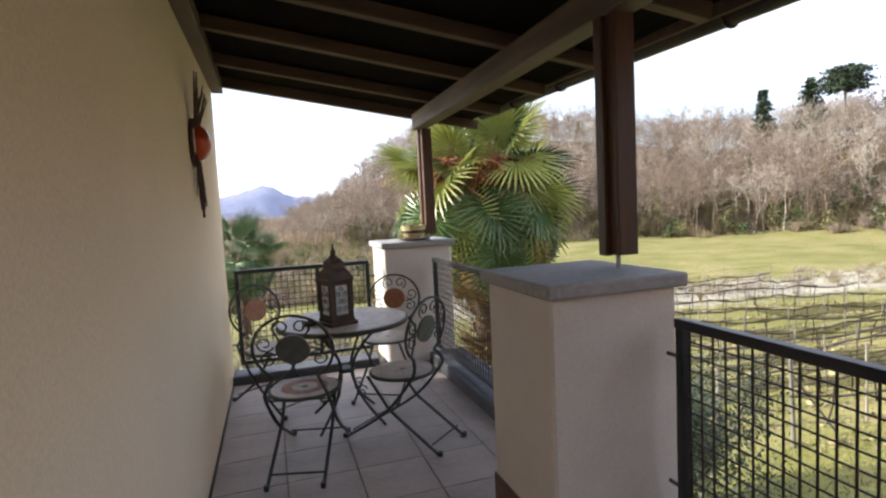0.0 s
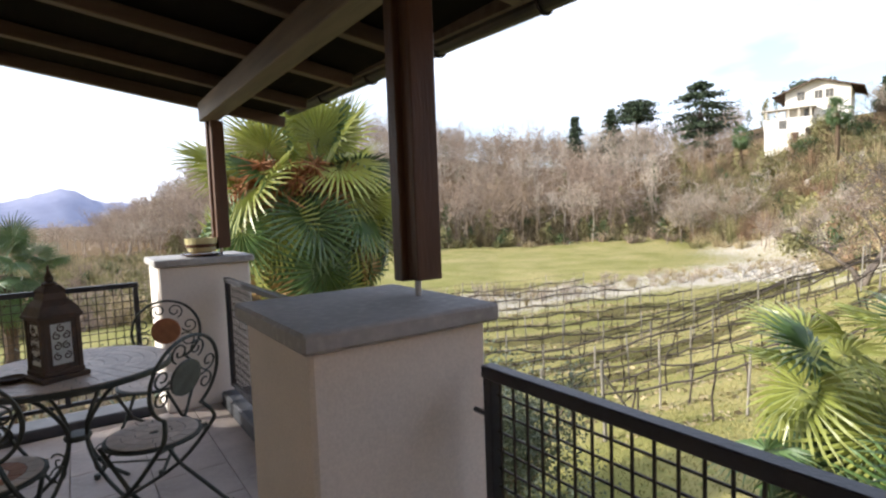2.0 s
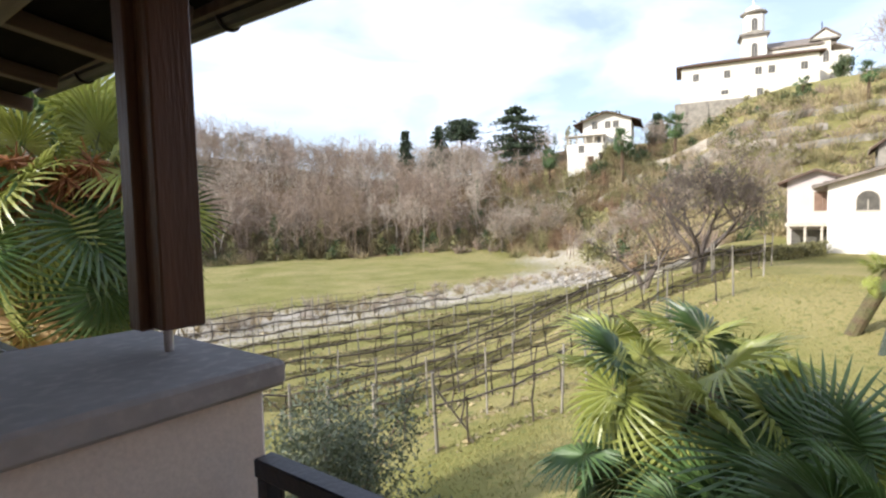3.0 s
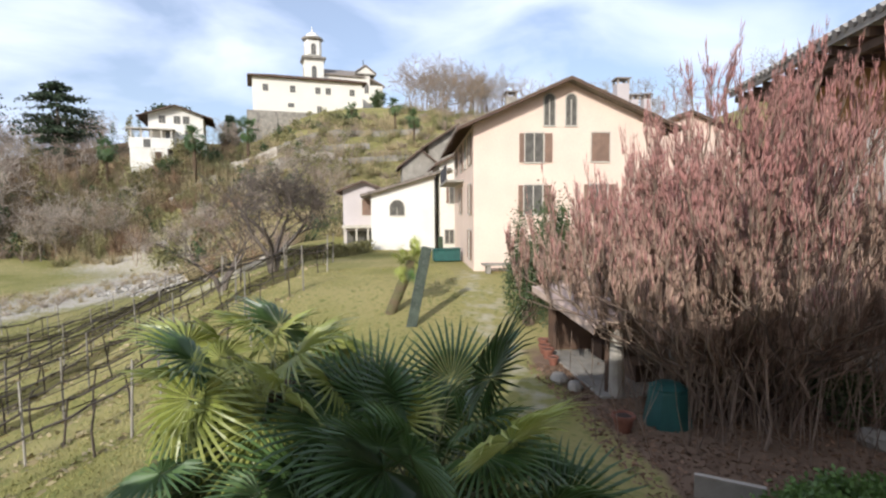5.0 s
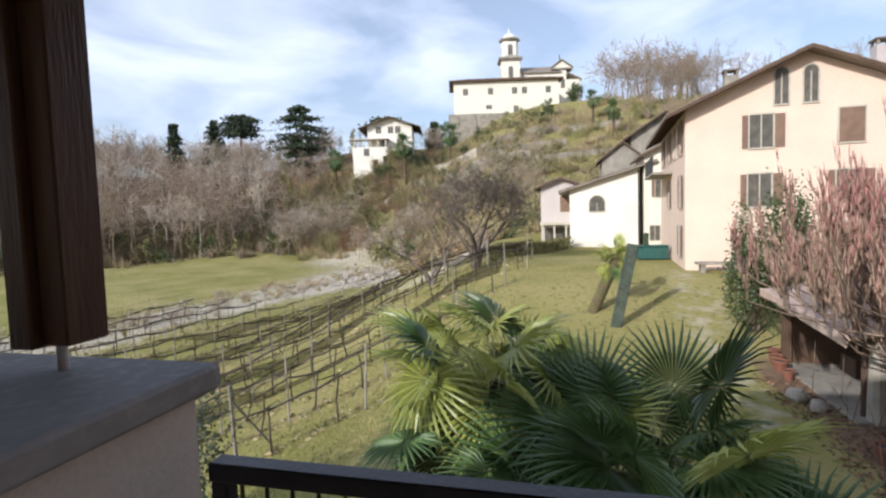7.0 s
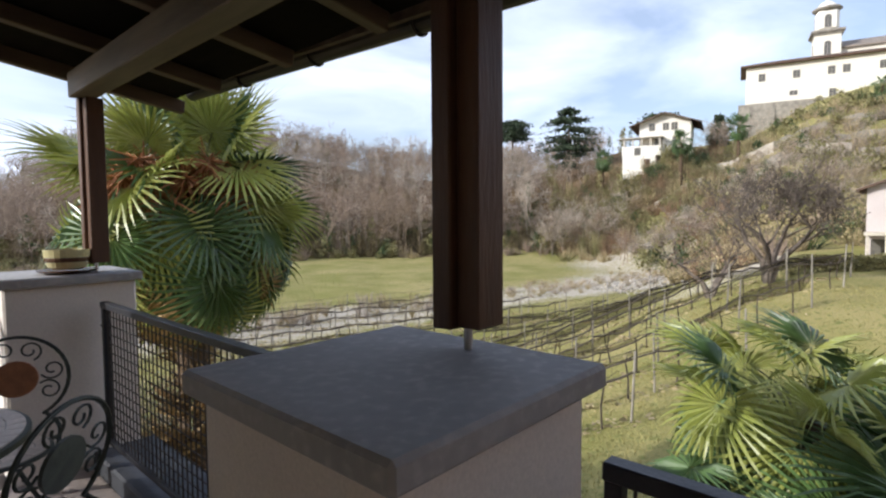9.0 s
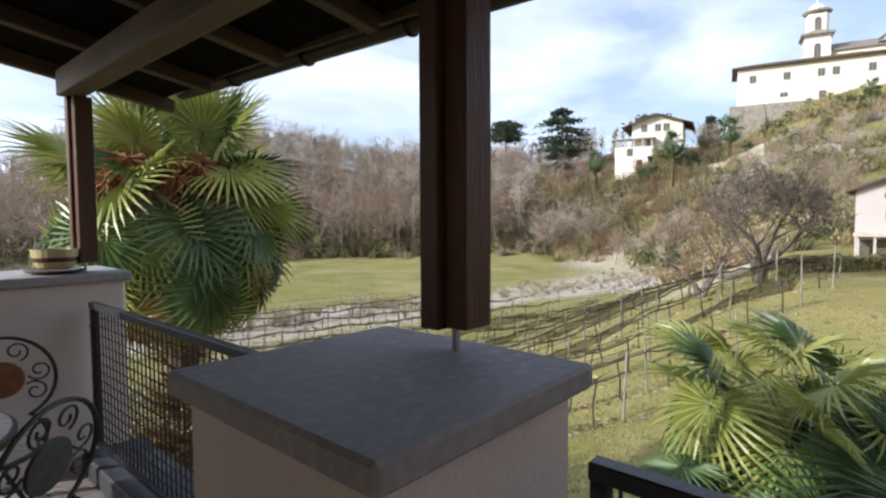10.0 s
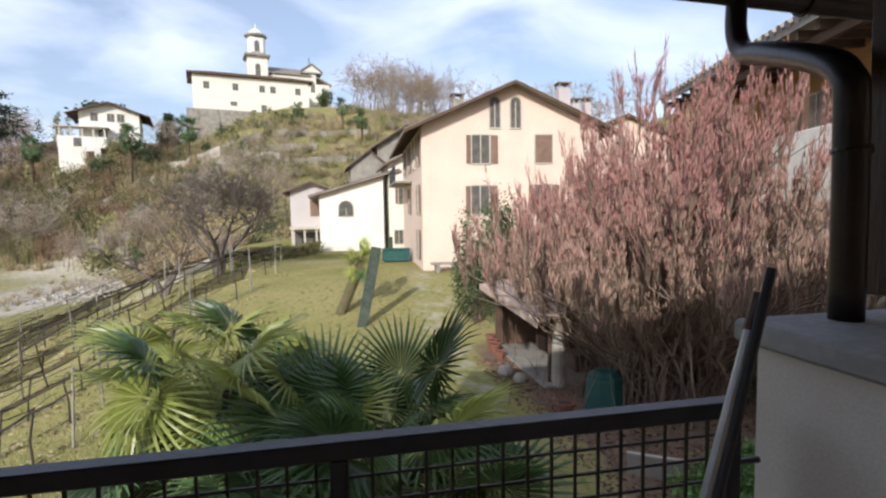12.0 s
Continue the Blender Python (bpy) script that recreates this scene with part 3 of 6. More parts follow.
M_UNDER = mat("dark_underwood", (0.20, 0.15, 0.085), (0.14, 0.112, 0.06), 0.95, scale=0.3, fine=4, bump=0, island=0.4)
M_IVY = mat("moss_brush", (0.19, 0.18, 0.075), (0.25, 0.225, 0.10), 0.9, scale=0.3, fine=4, bump=0, island=0.4)

# ---------- bare woods on the slope ----------
variants = []
for k in range(7):
    r = random.Random(40 + k)
    out = []
    branch(r, Vector((0, 0, 0)), Vector((0, 0, 1)), r.uniform(4.2, 5.2), 0.15, 3, out, 0.62, 0.3, (3, 4), 0.66)
    a_ = np.array(out)
    a_[:, 6:] = np.maximum(a_[:, 6:], 0.03)
    variants.append(sticks(a_))
g = np.random.default_rng(5)
chunks = []


def plant(v, f, x, y, z, sc, k, kind, tall=1.0):
    a = g.uniform(0, 6.28)
    c, s_ = math.cos(a), math.sin(a)
    w = np.stack([v[:, 0] * c - v[:, 1] * s_, v[:, 0] * s_ + v[:, 1] * c, v[:, 2] * tall], -1) * sc + (x, y, z)
    chunks.append((w, f, kind))


count = 0
while count < 1500:
    t, rr = g.uniform(14, 88), 104 + 130 * g.uniform() ** 0.85
    x, y = 1.3 + rr * math.cos(radians(t)), 1 + rr * math.sin(radians(t))
    if t < 25.5 or t < 33 and rr < 132:
        continue
    v, f = variants[g.integers(7)]
    plant(v, f, x, y, float(land(x, y)) - 0.2, g.uniform(0.8, 1.35) * (1 - 0.3 * float(smooth((t - 76) / 12))) * (0.66 if t < 33 else 1.0), 0, int((0, 0, 1, 1, 2, 5, 2)[int(3.5 + 3 * wob(x, y, 16.0) + g.normal(0, 0.9)) % 7]), g.uniform(0.85, 1.2))
    count += 1
for k in range(70):
    x, y = at_polar(g.uniform(-14, -2.5) if k < 36 else g.uniform(-40, -14), g.uniform(160, 195))
    v, f = variants[g.integers(7)]
    plant(v, f, x, y, float(land(x, y)) - 0.2, g.uniform(1.0, 1.55), 0, int(g.choice([0, 1, 1, 5])), g.uniform(0.9, 1.35))
for k in range(50):
    x, y = at_polar(g.uniform(-12, -2.5), g.uniform(128, 165))
    v, f = variants[g.integers(7)]
    plant(v, f, x, y, float(land(x, y)) - 0.2, g.uniform(0.75, 1.25), 0, int(g.choice([5, 1, 1, 0])), 1.25)
for k in range(150):
    x, y = at_polar(g.uniform(80, 99), g.uniform(130, 320))
    v, f = variants[g.integers(7)]
    plant(v, f, x, y, float(land(x, y)) - 0.2, g.uniform(0.5, 0.8), 0, int(g.choice([0, 1, 2])))
for k in range(14):
    x, y = at_polar(g.uniform(12.2, 17.5), g.uniform(124, 137))
    v, f = variants[g.integers(7)]
    plant(v, f, x, y, float(land(x, y)) - 0.2, g.uniform(0.4, 0.85), 0, int(g.choice([5, 2, 1])))
for k in range(95):
    t = g.uniform(3, 24)
    x, y = at_polar(t, g.uniform(58 + 1.2 * t, 92))
    v, f = variants[g.integers(7)]
    plant(v, f, x, y, float(land(x, y)) - 0.2, g.uniform(0.28, 0.6), 0, int(g.choice([5, 5, 2, 1])))
for k in range(44):
    x, y = at_polar(g.uniform(23.5, 32), g.uniform(100, 116))
    v, f = variants[g.integers(7)]
    plant(v, f, x, y, float(land(x, y)) - 0.2, g.uniform(0.6, 0.95), 0, int(g.choice([5, 5, 2, 0])), 0.85)
for k in range(330):
    if k < 90:
        t, rr = g.uniform(16, 84), 106 + 110 * g.uniform()
    elif k < 240:
        t, rr = g.uniform(22, 84), g.uniform(103, 122)
    else:
        t, rr = g.uniform(2, 22), g.uniform(72, 124)
    x, y = at_polar(t, rr)
    z, hh, nn = float(land(x, y)), g.uniform(4, 10) if k < 90 else g.uniform(1.5, 4.5) if k < 240 else g.uniform(1.0, 3.0), 240 if k < 90 else 150
    if 107 < x < 124 and 30 < y < 48:
        continue
    q = g.uniform(0.1, 1, nn)
    p_ = np.stack([x + g.normal(0, 0.9, nn) * (1.2 - q), y + g.normal(0, 0.9, nn) * (1.2 - q), z + hh * q], -1)
    v, f = leaves(p_, 0.5, g)
    chunks.append((v, f, 4 if k % 3 == 0 else 3))
tagged(fast("bare_woods", chunks, [M_TWIG, M_TWIG2, M_TWIG3, M_IVY, M_LEAF, M_TWIG4]), "dense leafless brown woodland on the hillside", "woods", "", "stuff")

# brush on the slopes and along the wood's edge
chunks = []
for k in range(3400):
    if k < 420:
        t, rr = g.uniform(24, 98), g.uniform(102, 120)
    elif k < 1250:
        t = g.uniform(-16, 26)
        rr = g.uniform(52 if t < 17 else 90, 140)
    elif k < 1800:
        t = g.uniform(12, 30)
        rr = g.uniform(62 if t < 19 else 90, 128)
    elif k < 2400:
        t, rr = g.uniform(76, 100), g.uniform(45, 120)
    elif k < 3000:
        t, rr = g.uniform(26, 82), g.uniform(106, 136)
    else:
        t, rr = g.uniform(15, 30), g.uniform(96, 132)
    x, y = 1.3 + rr * math.cos(radians(t)), 1 + rr * math.sin(radians(t))
    if 109 < x < 124 and 31 < y < 46 or (x > 128 and abs(y - 20) < 20) or (74 < x < 98 and 33 < y < 50 and k % 5):
        continue
    z = float(land(x, y))
    nn, R, H = 46, g.uniform(0.9, 2.3), g.uniform(0.8, 2.4) if k < 2400 else g.uniform(1.6, 5.0)
    a, q = g.uniform(0, 6.28, nn), np.sqrt(g.uniform(0, 1, nn)) * R
    base = np.stack([x + q * 0.4 * np.cos(a), y + q * 0.4 * np.sin(a), np.full(nn, z - 0.1)], -1)
    top = np.stack([x + q * np.cos(a), y + q * np.sin(a), z + H * g.uniform(0.5, 1.1, nn) * (1 - 0.35 * (q / R) ** 2)], -1)
    v, f = sticks(np.concatenate([base, top, np.full((nn, 1), 0.05), np.full((nn, 1), 0.02)], 1))
    kind = int(g.choice([0, 0, 0, 1, 2, 2, 3], p=[0.2, 0.2, 0.12, 0.2, 0.12, 0.1, 0.06]))
    if 13 < t < 31 and rr < 106 and g.uniform() < 0.3:
        kind = 4
    if 2400 <= k < 3000 and g.uniform() < 0.75:
        kind = 5
    elif k >= 3000:
        kind = int(g.choice([0, 1, 1, 4, 5]))
    chunks.append((v, f, kind))
    if kind in (1, 3, 4, 5) or g.uniform() < 0.35:
        v, f = leaves(np.repeat(top, 2, 0) + g.normal(0, 0.3, (2 * nn, 3)), 0.25, g)
        chunks.append((v, f, kind))
tagged(fast("hillside_brush", chunks, [M_BRUSH, M_IVY, M_TWIG2, M_LEAF, M_RUST, M_UNDER]), "dry brown and mossy brush on the slopes", "brush", "", "stuff")


# ---------- single trees ----------
def bare_tree(x, y, hgt, seed, label, depth=5, lean=0.0, forks=3, spread=0.6):
    r = random.Random(seed)
    p = thing("tree", pose(x, y, float(land(x, y)) - 0.1), label, "tree")
    trunk, crown = [], []
    base = Vector((0, 0, 0))
    for k in range(forks):
        a = 6.28 * k / forks + r.uniform(-0.4, 0.4)
        mid = base + Vector((math.cos(a) * 0.35, math.sin(a) * 0.35, hgt * 0.16))
        trunk.append((*base, *mid, 0.30 * hgt / 7, 0.20 * hgt / 7))
        branch(r, mid, Vector((math.cos(a) * 0.75, math.sin(a) * 0.75, 0.75)).normalized(), hgt * 0.30, 0.16 * hgt / 7, depth, crown, spread, 0.35, (2, 3), 0.70)
    cr_ = np.array(crown)
    cr_[:, 6:] = np.maximum(cr_[:, 6:], 0.014)
    v, f = sticks(np.array(trunk))
    fast("trunk", [(v, f, 0)], [M_BARK], p)
    v, f = sticks(cr_)
    fast("crown", [(v, f, 0)], [M_BRANCH], p, "bare branches and twigs")
    return p


bare_tree(33.6, 7.4, 7.4, 11, "wide bare fruit tree beside the vineyard", 5, forks=4, spread=0.62)
bare_tree(31.0, 9.6, 5.2, 14, "small bare fruit tree beside the vineyard", 3, forks=3)


def conifer(x, y, hgt, wid, seed, label, flat=False, broad=False):
    r = np.random.default_rng(seed)
    p = thing("tree", pose(x, y, float(land(x, y)) - 0.1), label, "tree")
    v, f = sticks([(0, 0, 0, 0, 0, hgt, 0.03 * hgt, 0.02)])
    fast("trunk", [(v, f, 0)], [M_BARK], p)
    seg, tips = [], []
    nb = 340 if broad else 190
    for k in range(nb):
        q = r.uniform(0.12, 1.0) if not flat else r.uniform(0.72, 1.0)
        if broad:
            q = 0.2 + 0.78 * (int(r.integers(7)) / 7 + r.uniform(0, 0.07))
            reach = wid * (0.5 + 0.5 * math.sin(q * 9.0 + seed)) ** 0.35 * (1.04 - q) ** 0.5 * r.uniform(0.35, 1.05)
        else:
            reach = wid * ((1.06 - q) ** 0.7 if not flat else 1.0 - abs(q - 0.82)) * r.uniform(0.55, 1.1)
        a = r.uniform(0, 6.28)
        e = (reach * math.cos(a), reach * math.sin(a), hgt * q - 0.12 * reach)
        seg.append((0, 0, hgt * q, *e, 0.05, 0.02))
        for j in range(26):
            s_ = r.uniform(0.2, 1.05)
            tips.append((e[0] * s_ + r.normal(0, 0.22), e[1] * s_ + r.normal(0, 0.22), hgt * q + (e[2] - hgt * q) * s_ + r.normal(0, 0.14)))
    v, f = sticks(seg)
    v2, f2 = leaves(np.array(tips), 0.75, r, 0.5)
    fast("crown", [(v, f, 0), (v2, f2, 1)], [M_BARK, M_NEEDLE], p)



conifer(*at_polar(29.0, 148), 21, 15.0, 21, "broad dark cedar on the ridge", broad=True)
conifer(*at_polar(40.8, 165), 19, 4.0, 22, "small pointed spruce on the ridge")
conifer(*at_polar(37.2, 165), 19, 6.0, 23, "dark pine on the ridge")
conifer(*at_polar(34.8, 163), 20, 6.5, 24, "flat-topped umbrella pine on the ridge", True)
conifer(*at_polar(20.3, 128), 12, 5.0, 25, "flat-topped pine behind the villa", True)
conifer(*at_polar(15.0, 138), 7, 2.5, 26, "dark conifer below the church")

# ---------- palms ----------
# darker leaf copy: shade and backlit silhouette put into the colour
M_PALMD = mat("palm_leaf_shaded", (0.055, 0.10, 0.032), (0.085, 0.14, 0.045), 0.5, scale=2, fine=20, bump=0.1, vary=0.3, translucent=0.08)
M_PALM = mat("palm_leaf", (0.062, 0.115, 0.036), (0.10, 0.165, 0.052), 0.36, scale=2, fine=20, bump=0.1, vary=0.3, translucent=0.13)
# yellow-green leaf copy: sunlight put into the colour
M_PALMY = mat("palm_leaf_sunlit", (0.32, 0.365, 0.08), (0.40, 0.42, 0.12), 0.36, scale=2, fine=20, bump=0.1, vary=0.25, translucent=0.30)
M_DEAD = mat("palm_leaf_dead", (0.34, 0.235, 0.10), (0.25, 0.165, 0.075), 0.8, scale=2, fine=20, bump=0.2, vary=0.3)
M_STALK = mat("palm_stalk", (0.12, 0.15, 0.05), (0.16, 0.16, 0.07), 0.5, scale=6, fine=40, bump=0.1)
M_FIBRE = mat("palm_fibre", (0.13, 0.085, 0.05), (0.08, 0.055, 0.035), 0.95, scale=8, fine=40, bump=0.8, depth=0.03)
M_MOSS = mat("mossy_fibre", (0.15, 0.11, 0.06), (0.13, 0.14, 0.05), 0.95, scale=2.5, fine=20, bump=0.9, depth=0.06, c3=(0.07, 0.05, 0.03))
M_BLOOM = mat("palm_bloom", (0.38, 0.155, 0.06), (0.28, 0.115, 0.045), 0.7, scale=8, fine=40, bump=0, island=0.3)


def palm_leaf(seed, bend):
    """One fan leaf: a stalk and folded blades, along +x."""
    r = random.Random(seed)
    mb = Mesh()
    pet = r.uniform(0.72, 1.0)
    cb, sb = math.cos(radians(bend)), math.sin(radians(bend))
    mb.slot = 1
    mb.tube([(0, 0, 0), (pet * 0.5, 0, 0.03), (pet, 0, 0.0)], 0.014, 4, 0.008, False)
    mb.slot = 0
    nb, sag = 40, r.uniform(0.08, 0.2)
    for k in range(nb):
        a = radians(-158 + 316 * (k + 0.5) / nb)
        ln = 0.66 * (0.72 + 0.28 * math.cos(a / 2)) * r.uniform(0.93, 1.05)
        da = radians(316 / nb) * 0.5
        fold = 0.02 if k % 2 else -0.006

        def pt(q, b, z):
            x_, z_ = q * math.cos(b), z - sag * (q / 0.66) ** 2.4 * 0.8 + 0.06 * abs(math.sin(b)) * q / 0.66
            return (pet + x_ * cb + z_ * sb, q * math.sin(b), z_ * cb - x_ * sb)
        droop = -r.uniform(0.0, 0.10)
        h_ = 0.45 * ln
        vs = [pt(0.02, a, 0), pt(h_, a - da * 0.88, 0), pt(h_, a, fold + 0.016), pt(h_, a + da * 0.88, 0), pt(0.78 * ln, a - da * 0.32, droop * 0.3), pt(0.78 * ln, a + da * 0.32, droop * 0.3), pt(ln, a + r.uniform(-0.02, 0.02), droop)]
        mb.add(vs, [(0, 1, 2), (0, 2, 3), (1, 4, 2), (2, 4, 5), (2, 5, 3), (4, 6, 5)])
    return mb


LEAF = [palm_leaf(70 + k, (-8, 12, 34, 52, 68, 80)[k]) for k in range(6)]
LEAF_MESH = {}


def palm(name, x, y, top, sc, nleaf, seed, label, bloom=False, low=-55, hi=82, light=0.4, lean=(0, 0), girth=0.16, leafm=None, skirt=False, shade=2.0):
    r = random.Random(seed)
    z0 = float(land(x, y)) - 0.1
    p = thing(name, pose(x, y, z0), label, "palm", "garden palms")
    hgt = top - z0
    tr = Mesh()
    pts = [(lean[0] * k / 8, lean[1] * k / 8, hgt * k / 8) for k in range(9)]
    tr.tube(pts, girth * sc, 12, girth * 0.94 * sc)
    for k in range(int(hgt * (18 if girth < 0.3 else 90))):
        q = r.uniform(0.15, 1.0)
        a = r.uniform(0, 6.28)
        b = Vector((lean[0] * q + girth * 0.9 * sc * math.cos(a), lean[1] * q + girth * 0.9 * sc * math.sin(a), hgt * q))
        tr.tube([b, b + Vector((0.07 * math.cos(a), 0.07 * math.sin(a), 0.12)) * sc], 0.02 * sc, 3, 0.004)
    tr.make("trunk", M_FIBRE if girth < 0.3 else M_MOSS, p, "fibrous brown trunk" if girth < 0.3 else "thick mossy brown trunk")
    c = Vector((lean[0], lean[1], hgt))
    for k in range(nleaf):
        q = (k + 0.5) / nleaf
        el = radians(hi + (low - hi) * q ** 0.85 + r.uniform(-14, 14))
        az = k * 2.39996 + r.uniform(-0.25, 0.25)
        d = Vector((math.cos(el) * math.cos(az), math.cos(el) * math.sin(az), math.sin(el)))
        side = Vector((0, 0, 1)).cross(d)
        side = side.normalized() if side.length > 1e-3 else Vector((0, 1, 0))
        up = d.cross(side)
        tw = Matrix.Rotation(r.uniform(-0.95, 0.95), 4, d)
        mrot = Matrix((d, side, up)).transposed().to_4x4()
        tip = Matrix.Rotation(r.uniform(-0.1, 0.2), 4, "Y")
        lv = 0 if el > 0.95 else 1 if el > 0.6 else 2 if el > 0.2 else 3 if el > -0.25 else 4
        # beyond shade, lower leaves mostly drop the sunlit copy to paint a shaded crown
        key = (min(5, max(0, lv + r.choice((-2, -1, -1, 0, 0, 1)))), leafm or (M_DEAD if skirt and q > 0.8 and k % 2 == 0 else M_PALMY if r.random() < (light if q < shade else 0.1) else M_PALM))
        if key not in LEAF_MESH:
            lf = LEAF[key[0]].make("leaf", [key[1], M_STALK], p)
            LEAF_MESH[key] = lf.data
        else:
            lf = new("leaf", LEAF_MESH[key])
            lf.parent = p
        lf.matrix_basis = Matrix.Translation(c + Vector((r.uniform(-0.12, 0.12), r.uniform(-0.12, 0.12), -0.35 * q)) * 1.0) @ tw @ mrot @ tip @ Matrix.Scale(sc * r.uniform(0.85, 1.12), 4)
    for k in range(26 if skirt else 0):
        az, el = k * 2.39996, radians(-r.uniform(62, 84))
        d = Vector((math.cos(el) * math.cos(az), math.cos(el) * math.sin(az), math.sin(el)))
        side = Vector((0, 0, 1)).cross(d).normalized()
        mrot = Matrix((d, side, d.cross(side))).transposed().to_4x4()
        key = (4 + k % 2, M_DEAD)
        if key not in LEAF_MESH:
            lf = LEAF[key[0]].make("dead_leaf", [M_DEAD, M_STALK], p)
            LEAF_MESH[key] = lf.data
        else:
            lf = new("dead_leaf", LEAF_MESH[key])
            lf.parent = p
        lf.matrix_basis = Matrix.Translation((lean[0], lean[1], hgt * r.uniform(0.52, 0.86))) @ mrot @ Matrix.Scale(sc * r.uniform(0.6, 0.8), 4)
    if bloom:
        gb_ = np.random.default_rng(seed)
        for k in range(8):
            a = 3.4 + k * 0.23
            d = Vector((math.cos(a) * 1.08, math.sin(a) * 1.08, 0.2 + 0.2 * (k % 3)))
            seg = []
            for j in range(260):
                s_ = gb_.uniform(0.35, 1.0)
                b = c + d * s_ + Vector((0, 0, 0.12 - 0.22 * s_ * s_))
                e = b + Vector(gb_.normal(0, 0.14, 3)) + Vector((0, 0, -0.09))
                seg.append((*b, *e, 0.011, 0.008))
            v, f = sticks(seg)
            fast("bloom_spray", [(v, f, 0)], [M_BLOOM], p, "rust-orange flower cluster")
    return p


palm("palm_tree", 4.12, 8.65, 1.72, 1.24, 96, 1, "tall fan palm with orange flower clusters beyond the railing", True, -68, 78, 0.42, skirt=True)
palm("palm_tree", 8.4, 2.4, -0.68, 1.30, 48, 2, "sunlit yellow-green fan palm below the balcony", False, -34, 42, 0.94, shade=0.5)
# shaded leaf copy keeps this palm dark where the sun reaches it
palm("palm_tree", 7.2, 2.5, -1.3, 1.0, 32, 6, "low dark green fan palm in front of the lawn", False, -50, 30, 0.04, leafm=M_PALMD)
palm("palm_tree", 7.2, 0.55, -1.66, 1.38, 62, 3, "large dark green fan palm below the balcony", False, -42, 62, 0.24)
palm("palm_tree", -0.2, 17.5, 0.35, 0.95, 30, 4, "dark fan palm standing beyond the balcony end", False, -50, 82, 0.0, leafm=M_PALMD)
palm("palm_tree", 22.2, 0.8, -0.45, 0.62, 24, 5, "small palm with a thick mossy leaning trunk on the lawn", False, -40, 82, 0.9, (0.4, -0.95), 0.34)
for k, (dg, ds, top_) in enumerate(((25.6, 126, 14.4), (13.4, 112, 18.0), (18.3, 105, 15.0))):
    x, y = at_polar(dg, ds)
    palm("palm_tree", x, y, top_, 1.85, 22, 40 + k, "tall dark palm on the villa slope", False, -60, 82, 0.1, leafm=M_PALMD)
for k, (dg, ds, hh) in enumerate(((-1.5, 110, 5), (-3.5, 100, 4.5), (3.0, 118, 3))):
    x, y = at_polar(dg, ds)
    palm("palm_tree", x, y, float(land(x, y)) + hh, 1.35, 16, 20 + k, "distant dark palm on the hillside terraces", False, -50, 82, 0.1, leafm=M_PALMD)


# ---------- houses ----------
M_PINK = mat("pink_render", (0.77, 0.605, 0.49), (0.715, 0.55, 0.45), 0.95, scale=0.5, fine=14, bump=0.2)
M_WHITE = mat("white_render", (0.80, 0.77, 0.70), (0.72, 0.69, 0.62), 0.95, scale=0.5, fine=14, bump=0.2)
M_LILAC = mat("lilac_render", (0.54, 0.485, 0.47), (0.48, 0.43, 0.415), 0.95, scale=0.5, fine=14, bump=0.2)
M_CREAM = mat("church_render", (0.78, 0.74, 0.64), (0.73, 0.69, 0.60), 0.95, scale=0.2, fine=6, bump=0.1)
M_OCHRE = mat("ochre_render", (0.42, 0.25, 0.10), (0.36, 0.21, 0.085), 0.95, scale=0.5, fine=14, bump=0.2)
M_STONE = mat("field_stone", (0.34, 0.31, 0.26), (0.22, 0.20, 0.17), 0.95, scale=1.2, fine=6, bump=0.8, depth=0.05)
M_ROOF = mat("stone_slab_roof", (0.28, 0.235, 0.195), (0.20, 0.17, 0.14), 0.9, scale=1.2, fine=9, bump=0.8, depth=0.05)
M_EAVE = mat("eave_wood", (0.11, 0.065, 0.04), (0.075, 0.045, 0.03), 0.8, scale=2, fine=15)
M_SHUT = mat("brown_shutters", (0.24, 0.15, 0.105), (0.19, 0.12, 0.085), 0.7, scale=3, fine=25, vary=0.15)
M_FRAME = mat("window_frame", (0.55, 0.50, 0.42), None, 0.6, scale=5, fine=40)
M_PANE = mat("window_pane", (0.10, 0.095, 0.085), (0.15, 0.14, 0.12), 0.12, scale=3, fine=20, bump=0.02)
M_TEAL = mat("teal_plastic", (0.022, 0.098, 0.085), (0.016, 0.072, 0.064), 0.5, scale=3, fine=30, bump=0.05)


